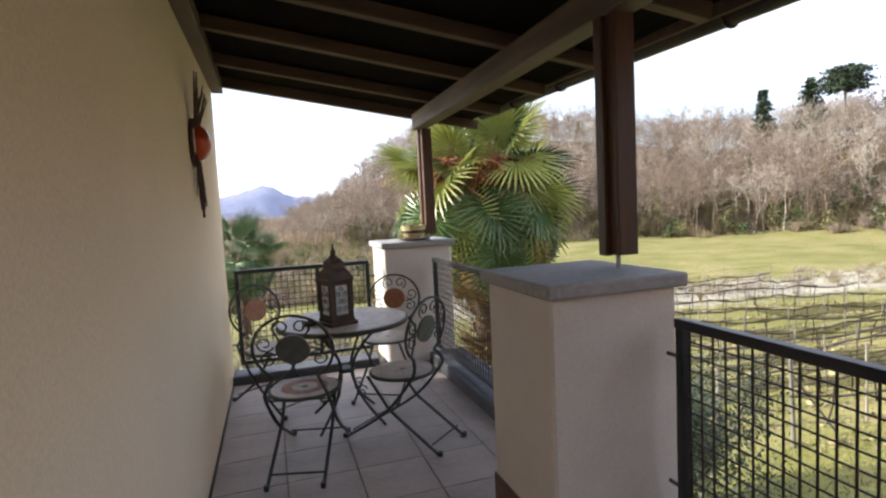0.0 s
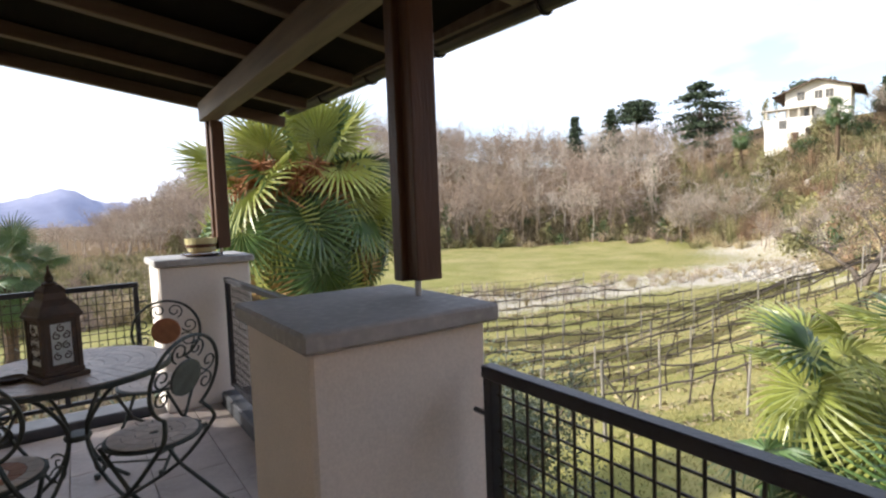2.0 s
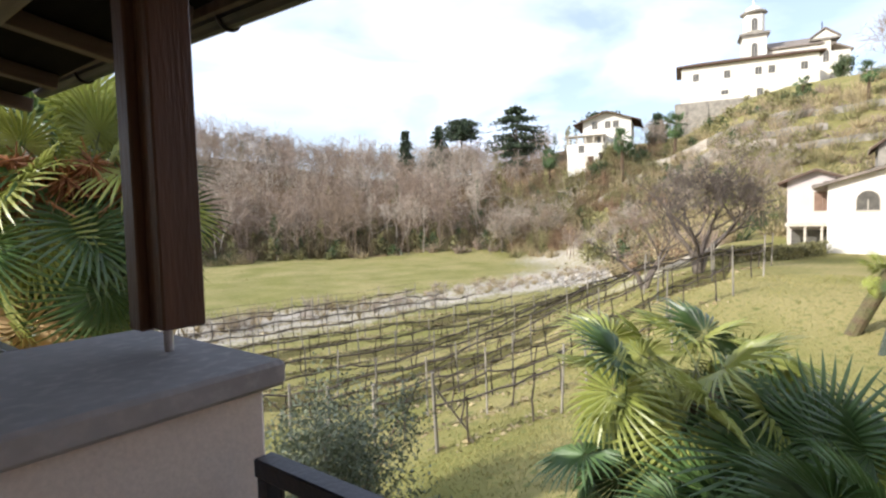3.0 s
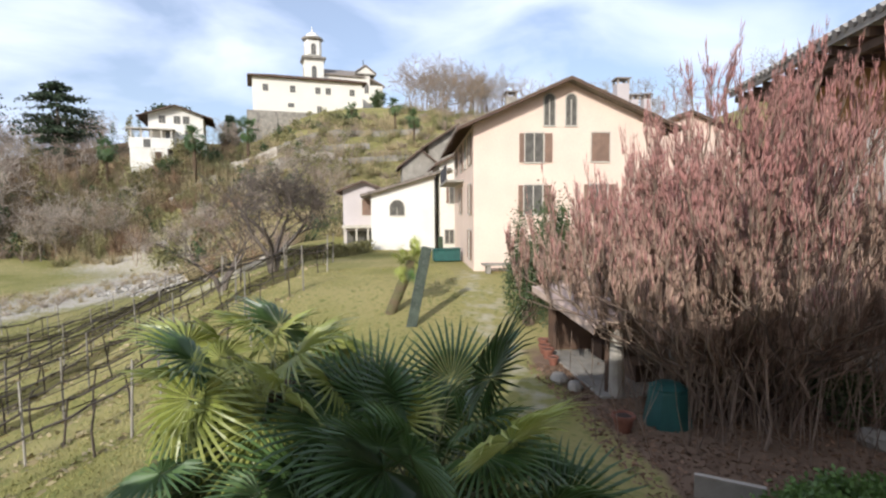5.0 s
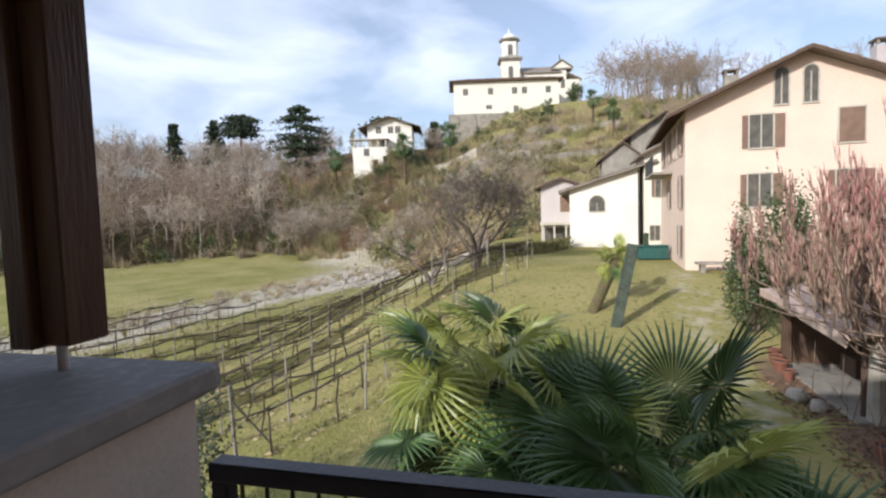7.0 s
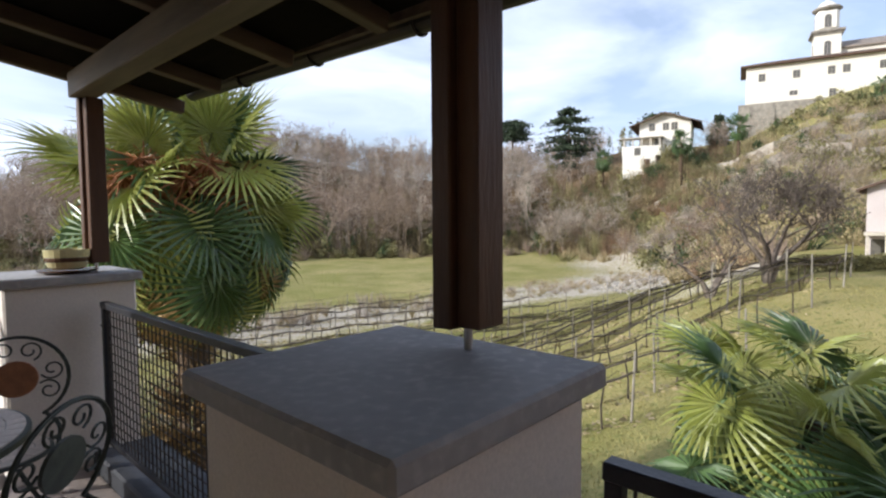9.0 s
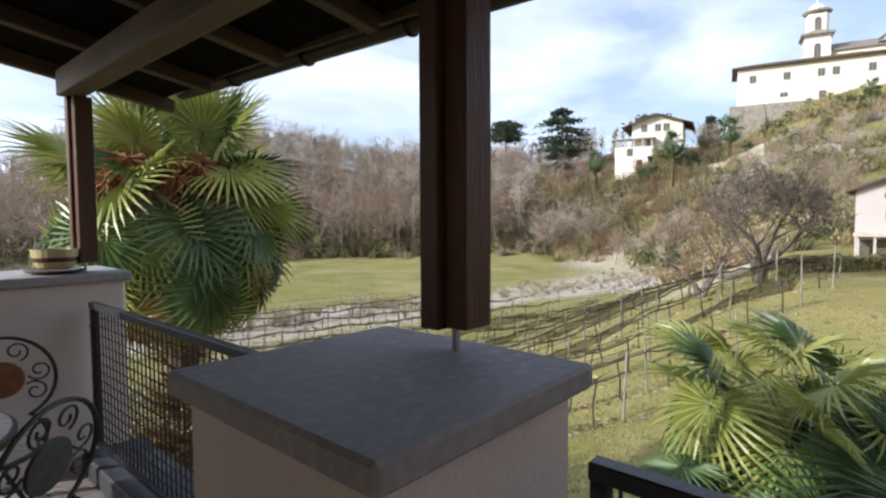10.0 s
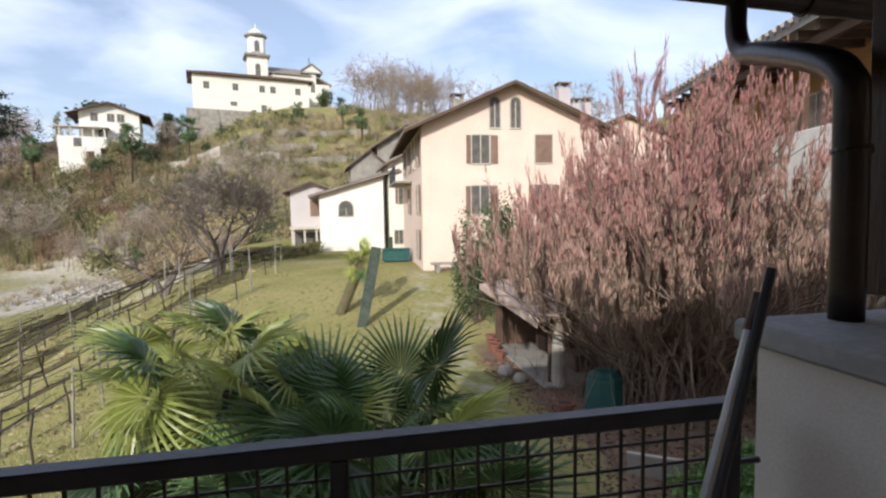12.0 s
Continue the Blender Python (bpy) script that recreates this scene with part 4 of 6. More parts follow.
def window(par, mm, w, h, shutters="", arch=False, name="window"):
    """A framed window on a wall whose outside is local -x."""
    wd = Mesh()
    t = 0.07
    wd.box(-0.04, 0.02, -w / 2 - t, -w / 2, -h / 2, h / 2)
    wd.box(-0.04, 0.02, w / 2, w / 2 + t, -h / 2, h / 2)
    wd.box(-0.07, 0.02, -w / 2 - t, w / 2 + t, -h / 2 - t, -h / 2)
    if not arch:
        wd.box(-0.04, 0.02, -w / 2 - t, w / 2 + t, h / 2, h / 2 + t)
    wd.box(-0.035, 0.0, -0.025, 0.025, -h / 2, h / 2)
    ob = wd.make(name, M_FRAME, par, m=mm)
    pn = Mesh().box(-0.015, 0.01, -w / 2, w / 2, -h / 2, h / 2)
    if arch:
        pts = [(-0.015, w / 2 * math.cos(a), h / 2 + w / 2 * math.sin(a)) for a in [math.pi * k / 8 for k in range(9)]]
        pn.add(pts, [tuple(range(9))])
        wd2 = Mesh().tube([(-0.02, (w / 2 + 0.03) * math.cos(a), h / 2 + (w / 2 + 0.03) * math.sin(a)) for a in [math.pi * k / 8 for k in range(9)]], 0.04, 5)
        wd2.make("arch_trim", M_FRAME, ob)
    pn.make("pane", M_PANE, ob)

    def leaf_(y0, y1):
        s = Mesh().box(-0.07, -0.042, y0, y1, -h / 2, h / 2)
        k = -h / 2 + 0.06
        while k < h / 2 - 0.05:
            s.box(-0.082, -0.07, y0 + 0.05, y1 - 0.05, k, k + 0.035)
            k += 0.085
        s.make("shutter", M_SHUT, ob)
    if shutters == "open":
        leaf_(-w / 2 - t - w * 0.42, -w / 2 - t)
        leaf_(w / 2 + t, w / 2 + t + w * 0.26)
    elif shutters == "right":
        leaf_(-w / 2 - t - w * 0.5, -w / 2 - t)
    elif shutters == "closed":
        leaf_(-w / 2, -0.005)
        leaf_(0.005, w / 2)
    return ob


def gable(par, x0, x1, y0, y1, ez, rz, over, front, wallmat, roofmat=None, along="x", z0=-1.0):
    """Walls with a gable towards -x and a two-sided roof with thickness; ridge along x."""
    roofmat = roofmat or M_ROOF
    ym = (y0 + y1) / 2
    w = Mesh()
    w.add([(x, y, z) for x in (x0, x1) for y, z in ((y0, z0), (y1, z0), (y1, ez), (ym, rz), (y0, ez))],
          [(0, 4, 3, 2, 1), (5, 6, 7, 8, 9), (1, 2, 7, 6), (0, 5, 9, 4), (2, 3, 8, 7), (3, 4, 9, 8), (0, 1, 6, 5)])
    w.make("wall", wallmat, par)
    sl = (rz - ez) / (ym - y0)
    for s, yo in ((-1, y0 - over), (1, y1 + over)):
        ze = ez - sl * over
        r_ = Mesh()
        th_ = 0.10
        a = [(x, y, z + dz) for x in (x0 - front, x1 + front) for y, z in ((yo, ze), (ym, rz)) for dz in (0.02, 0.02 + th_)]
        r_.add(a, [(0, 2, 3, 1), (4, 5, 7, 6), (0, 1, 5, 4), (2, 6, 7, 3), (1, 3, 7, 5), (0, 4, 6, 2)])
        kx = x0 - front
        rg = random.Random(int(abs(x0 * 7 + y0 * 3)))
        while kx < x1 + front - 0.3:
            q = 0.0
            while q < 0.97:
                a0, a1 = q, min(1.0, q + 0.10)
                p0 = (yo + (ym - yo) * a0, ze + (rz - ze) * a0 + 0.02 + th_)
                p1 = (yo + (ym - yo) * a1, ze + (rz - ze) * a1 + 0.02 + th_)
                hgt = rg.uniform(0.025, 0.06)
                r_.add([(kx, p0[0], p0[1]), (kx + 0.5, p0[0], p0[1]), (kx + 0.5, p0[0], p0[1] + hgt), (kx, p0[0], p0[1] + hgt), (kx, p1[0], p1[1]), (kx + 0.5, p1[0], p1[1])],
                       [(0, 1, 2, 3), (3, 2, 5, 4), (0, 3, 4), (1, 5, 2)])
                q += 0.10
            kx += 0.52 if x1 - x0 < 16 else 1.2
        r_.make("roof", roofmat, par)
        # rafters under the eave
        f_ = Mesh()
        f_.box(x0 - front - 0.03, x0 - front, min(yo, ym), max(yo, ym), 0, 0.16, 0, Matrix(((1, 0, 0, 0), (0, 1, 0, 0), (0, (rz - ze) / (ym - yo), 1, ze - yo * (rz - ze) / (ym - yo) - 0.06), (0, 0, 0, 1))))
        kx = x0 - front + 0.3
        while kx < x1 + front and x1 - x0 < 16:
            Mesh().box(kx, kx + 0.10, min(yo, yo - s * (over + 0.05)), max(yo, yo - s * (over + 0.05)), 0, 0.10, 0, Matrix(((1, 0, 0, 0), (0, 1, 0, 0), (0, (rz - ze) / (ym - yo), 1, ze - yo * (rz - ze) / (ym - yo) - 0.08), (0, 0, 0, 1)))).make("rafter", M_EAVE, par)
            kx += 0.7
        f_.make("barge_board", M_EAVE, par)


def chimney(par, x, y, z0, z1, w, wallmat):
    ch = Mesh().box(x - w / 2, x + w / 2, y - w / 2, y + w / 2, z0, z1, 0.02).make("chimney", wallmat, par)
    c = Mesh()
    for sx in (-1, 1):
        for sy in (-1, 1):
            c.box(x + sx * (w / 2 - 0.06) - 0.06, x + sx * (w / 2 - 0.06) + 0.06, y + sy * (w / 2 - 0.06) - 0.06, y + sy * (w / 2 - 0.06) + 0.06, z1, z1 + 0.25)
    c.box(x - w / 2 - 0.08, x + w / 2 + 0.08, y - w / 2 - 0.08, y + w / 2 + 0.08, z1 + 0.25, z1 + 0.34, 0.02)
    c.make("chimney_cap", M_ROOF, ch)


# pink house
ph = thing("house", pose(29.0, -3.75, -1.7, 0, 0, -3), "tall pink rendered house with brown shutters and wide eaves", "house")
gable(ph, 0, 12, -9.9, 0, 7.75, 9.92, 0.95, 0.8, M_PINK)
window(ph, pose(0, -4.0, 8.35), 0.55, 1.35, "", True)
window(ph, pose(0, -5.15, 8.35), 0.55, 1.35, "", True)
window(ph, pose(0, -3.2, 6.52), 0.95, 1.5, "open")
window(ph, pose(0, -6.72, 6.55), 0.95, 1.5, "closed")
window(ph, pose(0, -3.15, 3.82), 0.95, 1.5, "open")
window(ph, pose(0, -6.65, 3.85), 0.95, 1.5, "open")
window(ph, pose(0, -6.45, 1.5), 0.95, 1.5, "closed")
for u, z in ((1.5, 6.6), (4.0, 6.6), (6.5, 6.6), (1.6, 3.9), (6.8, 3.9), (10, 6.6), (1.8, 1.4)):
    window(ph, pose(u, 0, z, 0, 0, -90), 0.9, 1.6, "open" if u != 4.0 else "")
bal = Mesh().box(5.2, 11.6, 0.0, 1.1, 5.05, 5.2, 0.02).make("balcony", M_STONE, ph)
bl = Mesh()
for k in range(33):
    bl.box(5.25 + k * 0.195, 5.28 + k * 0.195, 1.04, 1.07, 5.2, 6.1)
bl.box(5.2, 11.6, 1.03, 1.08, 6.1, 6.16)
bl.make("balcony_rail", M_IRON, bal)
chimney(ph, 4.0, -9.4, 8.0, 10.75, 0.75, M_LILAC)
chimney(ph, 6.5, -3.2, 9.0, 10.5, 0.7, M_STONE)
wg = thing("house", pose(34.0, -15.0, -1.7, 0, 0, -3), "lower pink wing with twin chimneys behind the shrub", "house")
gable(wg, 0, 8, -7, 0, 8.0, 9.4, 0.5, 0.4, M_PINK)
chimney(wg, 2.0, -0.75, 8.0, 10.6, 0.5, M_LILAC)
chimney(wg, 2.0, -1.6, 8.3, 10.65, 0.5, M_LILAC)

# white house with arched window
wh = thing("house", pose(45.0, 0, -2.7), "white rendered annexe with one arched window", "house")
w = Mesh()
w.add([(x, y, z) for x in (0, 7) for y, z in ((1.9, 0), (-3.4, 0), (-3.4, 7.28), (1.9, 5.72))], [(0, 3, 2, 1), (4, 5, 6, 7), (1, 2, 6, 5), (0, 4, 7, 3), (2, 3, 7, 6), (0, 1, 5, 4)])
w.make("wall", M_WHITE, wh)
r_ = Mesh()
r_.add([(x, y, z + dz) for x in (-0.6, 7.5) for y, z in ((2.75, 5.46), (-4.6, 7.62)) for dz in (0.03, 0.2)], [(0, 2, 3, 1), (4, 5, 7, 6), (0, 1, 5, 4), (2, 6, 7, 3), (1, 3, 7, 5), (0, 4, 6, 2)])
for k in range(15):
    for j in range(12):
        y0_ = 2.75 - j * 0.612
        z0_ = 5.66 + j * 0.18
        r_.add([(-0.6 + k * 0.54, y0_, z0_), (-0.1 + k * 0.54, y0_, z0_), (-0.1 + k * 0.54, y0_, z0_ + 0.06), (-0.6 + k * 0.54, y0_, z0_ + 0.06), (-0.6 + k * 0.54, y0_ - 0.61, z0_ + 0.18), (-0.1 + k * 0.54, y0_ - 0.61, z0_ + 0.18)], [(0, 1, 2, 3), (3, 2, 5, 4)])
r_.make("roof", M_ROOF, wh)
window(wh, pose(0, -0.2, 4.32), 1.15, 0.65, "", True)
window(wh, pose(0, 1.45, 0.6), 0.5, 0.8)
Mesh().box(-0.12, 0.0, -3.36, -3.26, 0, 7.1).make("downpipe", M_GUTTER, wh)
yw = thing("house", pose(44.8, -3.5, -2.5), "pale yellow narrow house beside the annexe", "house")
gable(yw, 0, 6, -5.5, -0.2, 8.0, 9.3, 0.5, 0.5, M_CREAM)
window(yw, pose(0, -0.95, 2.0), 0.7, 1.1)
window(yw, pose(0, -1.4, 5.4), 0.8, 1.3, "open")
lh = thing("house", pose(50.0, 3.9, -2.7), "lilac rendered house with a glazed porch", "house")
gable(lh, 0, 6, -3.0, 0.6, 6.3, 7.0, 0.6, 0.6, M_LILAC)
window(lh, pose(0, -1.6, 4.7), 1.0, 1.4, "closed")
pr = Mesh()
for k in range(4):
    pr.box(-1.6, -1.45, -2.7 + k * 1.0, -2.55 + k * 1.0, 0, 2.9)
pr.box(-1.7, 0, -2.85, 0.6, 2.9, 3.15)
pr.make("porch", M_FRAME, lh)
Mesh().box(-0.1, 0.01, -2.5, 0.3, 0.2, 2.6).make("porch_door", M_PANE, lh)
sh_ = thing("house", pose(58, -4.2, 0.5), "old grey stone house on the slope", "house")
gable(sh_, 0, 9, -6.0, 0.2, 8.2, 10.2, 0.9, 0.7, M_STONE)
window(sh_, pose(0, -2.0, 5.6), 0.8, 1.2)
window(sh_, pose(0, -4.2, 5.6), 0.8, 1.2)
sh2 = thing("house", pose(54, -1.2, -1.0), "low grey stone outhouse with a slab roof", "house")
gable(sh2, 0, 5, -3.4, 0.2, 7.2, 8.6, 0.5, 0.4, M_STONE)

# teal container by the annexe
tc_ = thing("container", pose(35.0, -3.0, float(land(35, -3.0))), "teal plastic container standing on the lawn", "container")
Mesh().box(-0.5, 0.5, -0.85, 0.85, 0.05, 0.78, 0.05).make("body", M_TEAL, tc_)
Mesh().box(-0.54, 0.54, -0.9, 0.9, 0.78, 0.86, 0.03).make("lid", M_TEAL, tc_)
Mesh().box(-0.15, 0.15, 0.2, 0.5, 0.86, 1.6, 0.03).make("bin", M_NEEDLE, tc_)

# villa on the hill
zv = float(land(112, 38)) + 1.6
vl = thing("villa", pose(110, 45.2, zv - 1, 0, 0, 14), "white villa with low roof on the hillside", "house")
gable(vl, 0, 9, -9.6, 0, 6.8, 8.5, 1.9, 1.4, M_WHITE, z0=-6)
for u in (-6.6, -5.0, -2.4):
    window(vl, pose(0, u, 5.9), 1.1, 1.4)
window(vl, pose(0, -3.6, 3.0), 1.4, 1.8)
window(vl, pose(0, -7.0, 3.0), 1.4, 1.8)
Mesh().box(-2.5, 0, -4.5, 3.0, 0, 2.0, 0.05).make("terrace", M_WHITE, vl)
Mesh().box(-2.45, 0.0, -3.4, 2.9, -4.5, 0.0).make("base_wall", M_WHITE, vl)
Mesh().box(-2.49, -2.44, -2.4, -1.2, -2.6, -0.6).make("cellar_door", M_EAVE, vl)
Mesh().box(-0.9, 0.0, -9.6, -3.4, -4.5, -0.6, 0.05).make("terrace_wall", M_STONE, vl)
tr_ = Mesh().box(-2.8, 0.2, -4.8, 3.4, 3.6, 3.8)
for k in range(5):
    tr_.box(-2.4, -2.1, -4.3 + k * 1.7, -4.0 + k * 1.7, 2.0, 3.6)
tr_.make("pergola", M_FRAME, vl)
Mesh().box(-2.53, -2.49, -0.6, 0.6, 0.2, 1.7).make("porch_window", M_PANE, vl)

# church
zc = 27.6
ch_ = thing("church", pose(144.5, 33.6, zc, 0, 0, 13), "cream church range with bell tower on the hilltop", "church")
w = Mesh().box(0, 11, -28.5, 0, -6, 9.3)
w.make("wall", M_CREAM, ch_)
r_ = Mesh()
r_.add([(x, y, z) for x, y, z in ((-1.1, 1.2, 9.2), (-1.1, -29.6, 9.2), (12, -29.6, 9.2), (12, 1.2, 9.2), (-1.1, 1.2, 9.55), (-1.1, -29.6, 9.55), (12, -29.6, 9.55), (12, 1.2, 9.55), (5.4, -4.5, 11.4), (5.4, -24, 11.4))],
       [(0, 1, 2, 3), (0, 4, 5, 1), (1, 5, 6, 2), (2, 6, 7, 3), (3, 7, 4, 0), (4, 8, 9, 5), (5, 9, 6), (6, 9, 8, 7), (7, 8, 4)])
r_.make("roof", M_EAVE, ch_)
for u in (-3.2, -10, -16.5, -19.2, -25.6):
    window(ch_, pose(0, u, 6.6), 1.3, 1.7)
window(ch_, pose(0, -9.5, 2.4), 1.5, 1.0)
window(ch_, pose(0, -16.8, 1.3), 1.2, 2.4)
window(ch_, pose(0, -25.6, 1.6), 1.2, 2.8)
tx_, ty_ = 15.0, -17.0
tower = Mesh().box(tx_ - 2.7, tx_ + 2.7, ty_ - 2.7, ty_ + 2.7, 0, 18.4).make("bell_tower", M_CREAM, ch_)
Mesh().box(tx_ - 3.4, tx_ + 3.4, ty_ - 3.4, ty_ + 3.4, 18.4, 18.9).box(tx_ - 3.0, tx_ + 3.0, ty_ - 3.0, ty_ + 3.0, 17.9, 18.4).make("cornice", M_STONE, tower)
Mesh().box(tx_ - 2.35, tx_ + 2.35, ty_ - 2.35, ty_ + 2.35, 18.9, 24.0, 0.7).make("belfry", M_WHITE, tower)
Mesh().lathe([(2.7, 24.0), (3.15, 24.3), (3.15, 24.7), (2.7, 24.8)], 8, (tx_, ty_, 0)).make("cornice", M_STONE, tower)
Mesh().lathe([(2.1, 24.8), (1.9, 25.5), (1.1, 26.2), (0.25, 26.6), (0.06, 28.2)], 12, (tx_, ty_, 0)).make("dome", M_WHITE, tower)
for z, h, d in ((14.4, 2.6, 2.71), (20.9, 2.4, 2.36)):
    window(tower, pose(tx_ - d, ty_, z), 1.3, h, "", True)
    window(tower, pose(tx_, ty_ + d, z, 0, 0, -90), 1.3, h, "", True)
nv = Mesh()
nv.add([(x, y, z) for y in (-19, -31.5) for x, z in ((14, 0), (28, 0), (28, 14.6), (21, 17.6), (14, 14.6))], [(0, 4, 3, 2, 1), (5, 6, 7, 8, 9), (0, 5, 9, 4), (1, 2, 7, 6), (2, 3, 8, 7), (3, 4, 9, 8)])
nv.make("nave", M_CREAM, ch_)
for s in (-1, 1):
    nr_ = Mesh()
    nr_.add([(21 + s * e, y, z + dz) for y in (-18.4, -31.9) for e, z in ((7.6, 14.4), (0, 17.65)) for dz in (0.0, 0.35)], [(0, 2, 3, 1), (4, 5, 7, 6), (0, 1, 5, 4), (2, 6, 7, 3), (1, 3, 7, 5), (0, 4, 6, 2)])
    nr_.make("nave_roof", M_ROOF, ch_)
fa = Mesh()
fa.box(14, 20, -33.5, -31.5, 0, 15.6)
fa.add([(x, y, z) for x in (13.8, 20.2) for y, z in ((-29.2, 15.6), (-35.2, 15.6), (-32.2, 17.9))], [(0, 2, 1), (3, 4, 5), (0, 3, 5, 2), (1, 2, 5, 4), (0, 1, 4, 3)])
fa.make("gable_front", M_CREAM, ch_)
Mesh().box(13.5, 20.4, -35.4, -29.0, 15.3, 15.7).make("pediment_cornice", M_STONE, ch_)
for s in (-1, 1):
    Mesh().tube([(13.6, -32.2 + s * 3.3, 15.7), (13.6, -32.2, 18.1)], 0.28, 4).make("pediment_edge", M_ROOF, ch_)
window(ch_, pose(13.98, -32.5, 11.0), 1.2, 2.2, "", True)
Mesh().add([(x, y, z) for x in (11.6, 17.4) for y, z in ((-33.4, 13.6), (-33.4, 14.0), (-37.6, 11.6), (-37.6, 12.0))], [(0, 1, 3, 2), (4, 6, 7, 5), (1, 5, 7, 3), (0, 2, 6, 4), (0, 4, 5, 1), (2, 3, 7, 6)]).make("annexe_roof", M_ROOF, ch_)
Mesh().box(12, 17, -37.0, -33.5, -4, 11.9).make("annexe", M_CREAM, ch_)
Mesh().tube([(17, -32.2, 18.6), (17, -32.2, 20.6)], 0.12, 5).make("finial", M_IRON, ch_)
rw = Mesh().box(-6.5, -5.0, -34, 1.5, -15, -0.5)
for k in range(8):
    Mesh().box(-6.8, -6.5, -33.8 + 4.7 * k, -33.0 + 4.7 * k, -15, -1.8 - 0.5 * (k % 3)).make("buttress", M_STONE, ch_)
rw.make("retaining_wall", M_STONE, ch_)

M_PALE = mat("pale_wall_stone", (0.50, 0.45, 0.38), (0.38, 0.34, 0.28), 0.95, scale=0.9, fine=6, bump=0.5, depth=0.05)

# terrace walls on the slope
for k, (dg, ds, ln_, hh) in enumerate(((9.0, 96, 26, 1.6), (4.0, 106, 30, 1.8), (12.5, 108, 12, 1.6), (20.5, 92, 10, 2.0), (-2, 88, 20, 1.6), (14.0, 106, 13, 3.0), (8.8, 90, 12, 2.4), (18.2, 104, 9, 2.6))):
    x, y = at_polar(dg, ds)
    tw2 = Mesh()
    for j in range(int(ln_ / 1.0)):
        ends = []
        for q in (j, j + 1):
            yy, xx = y - ln_ / 2 + q, x + 0.8 * math.sin(q * 0.4 + k)
            zz = float(land(xx, yy))
            ends += [(xx, yy, zz - 1.5), (xx + 0.6, yy, zz - 1.5), (xx + 0.6, yy, zz + hh * 0.6 + 0.1 * math.sin(q * 1.7)), (xx, yy, zz + hh * 0.6 + 0.1 * math.sin(q * 1.7))]
        tw2.add(ends, [(0, 1, 2, 3), (4, 7, 6, 5), (0, 3, 7, 4), (1, 5, 6, 2), (3, 2, 6, 7)])
    setting(tw2.make("garden_wall", M_PALE if k > 4 else M_STONE), "dry stone terrace wall on the slope", "wall")

# ochre neighbour house
oh = thing("house", pose(19.2, -14.8, -3.3, 0, 0, -104.5), "ochre neighbour house with deep eaves behind the shrub", "house")
Mesh().box(1.2, 9, -15, 3.6, 0, 9.9).make("wall", M_OCHRE, oh)
Mesh().box(-1.0, -0.8, -15, 3.8, 4.9, 7.0, 0.03).make("terrace_parapet", M_CREAM, oh)
Mesh().box(-1.0, 1.2, -15, 3.8, 4.7, 4.9).make("terrace_floor", M_STONE, oh)
Mesh().box(-0.7, 1.2, -14.8, 3.6, 0, 4.7).make("terrace_wall", M_STONE, oh)
r_ = Mesh()
r_.add([(x, y, z) for y in (4.8, -16) for x, z in ((-1.4, 9.8), (-1.4, 10.0), (5, 12.9), (5, 12.7))], [(0, 1, 2, 3), (4, 7, 6, 5), (0, 4, 5, 1), (1, 5, 6, 2), (3, 2, 6, 7), (0, 3, 7, 4)])
for k in range(52):
    r_.tube([(-1.5, 4.7 - k * 0.4, 10.03), (5, 4.7 - k * 0.4, 12.95)], 0.13, 6)
r_.make("roof", mat("grey_roof_tiles", (0.33, 0.31, 0.28), (0.25, 0.23, 0.21), 0.9, scale=2, fine=12, island=0.2), oh)
for k in range(23):
    Mesh().box(-1.3, 1.2, 4.4 - k * 0.9, 4.54 - k * 0.9, 9.55, 9.8).make("rafter", M_EAVE, oh)
Mesh().box(-1.0, -0.8, -15.5, 4.2, 9.3, 9.55).make("eave_beam", M_EAVE, oh)
for k in range(5):
    Mesh().box(-1.0, -0.8, 3.5 - k * 4.4, 3.7 - k * 4.4, 7.0, 9.3).make("post", M_EAVE, oh)
for u in (-2.5, -7.0):
    window(oh, pose(1.2, u, 7.6), 1.2, 2.0)

# ---------- vineyard ----------
M_POST = mat("grey_post", (0.34, 0.31, 0.26), (0.24, 0.215, 0.18), 0.9, scale=2, fine=30, bump=0.4, vary=0.25)
M_VINE = mat("vine_canes", (0.085, 0.065, 0.048), (0.06, 0.047, 0.036), 0.9, scale=2, fine=30, bump=0.2, island=0.3)
M_NET = mat("dark_netting", (0.085, 0.07, 0.045), (0.055, 0.047, 0.032), 0.9, scale=2, fine=40, bump=0)
nt, nl_ = M_NET.node_tree.nodes, M_NET.node_tree.links
clear, weave = nt.new("ShaderNodeBsdfTransparent"), nt.new("ShaderNodeMixShader")
weave.inputs[0].default_value = 0.4
nl_.new(nt["Principled BSDF"].outputs[0], weave.inputs[1])
nl_.new(clear.outputs[0], weave.inputs[2])
nl_.new(weave.outputs[0], nt["Material Output"].inputs["Surface"])
vr_ = random.Random(8)
gv = np.random.default_rng(8)
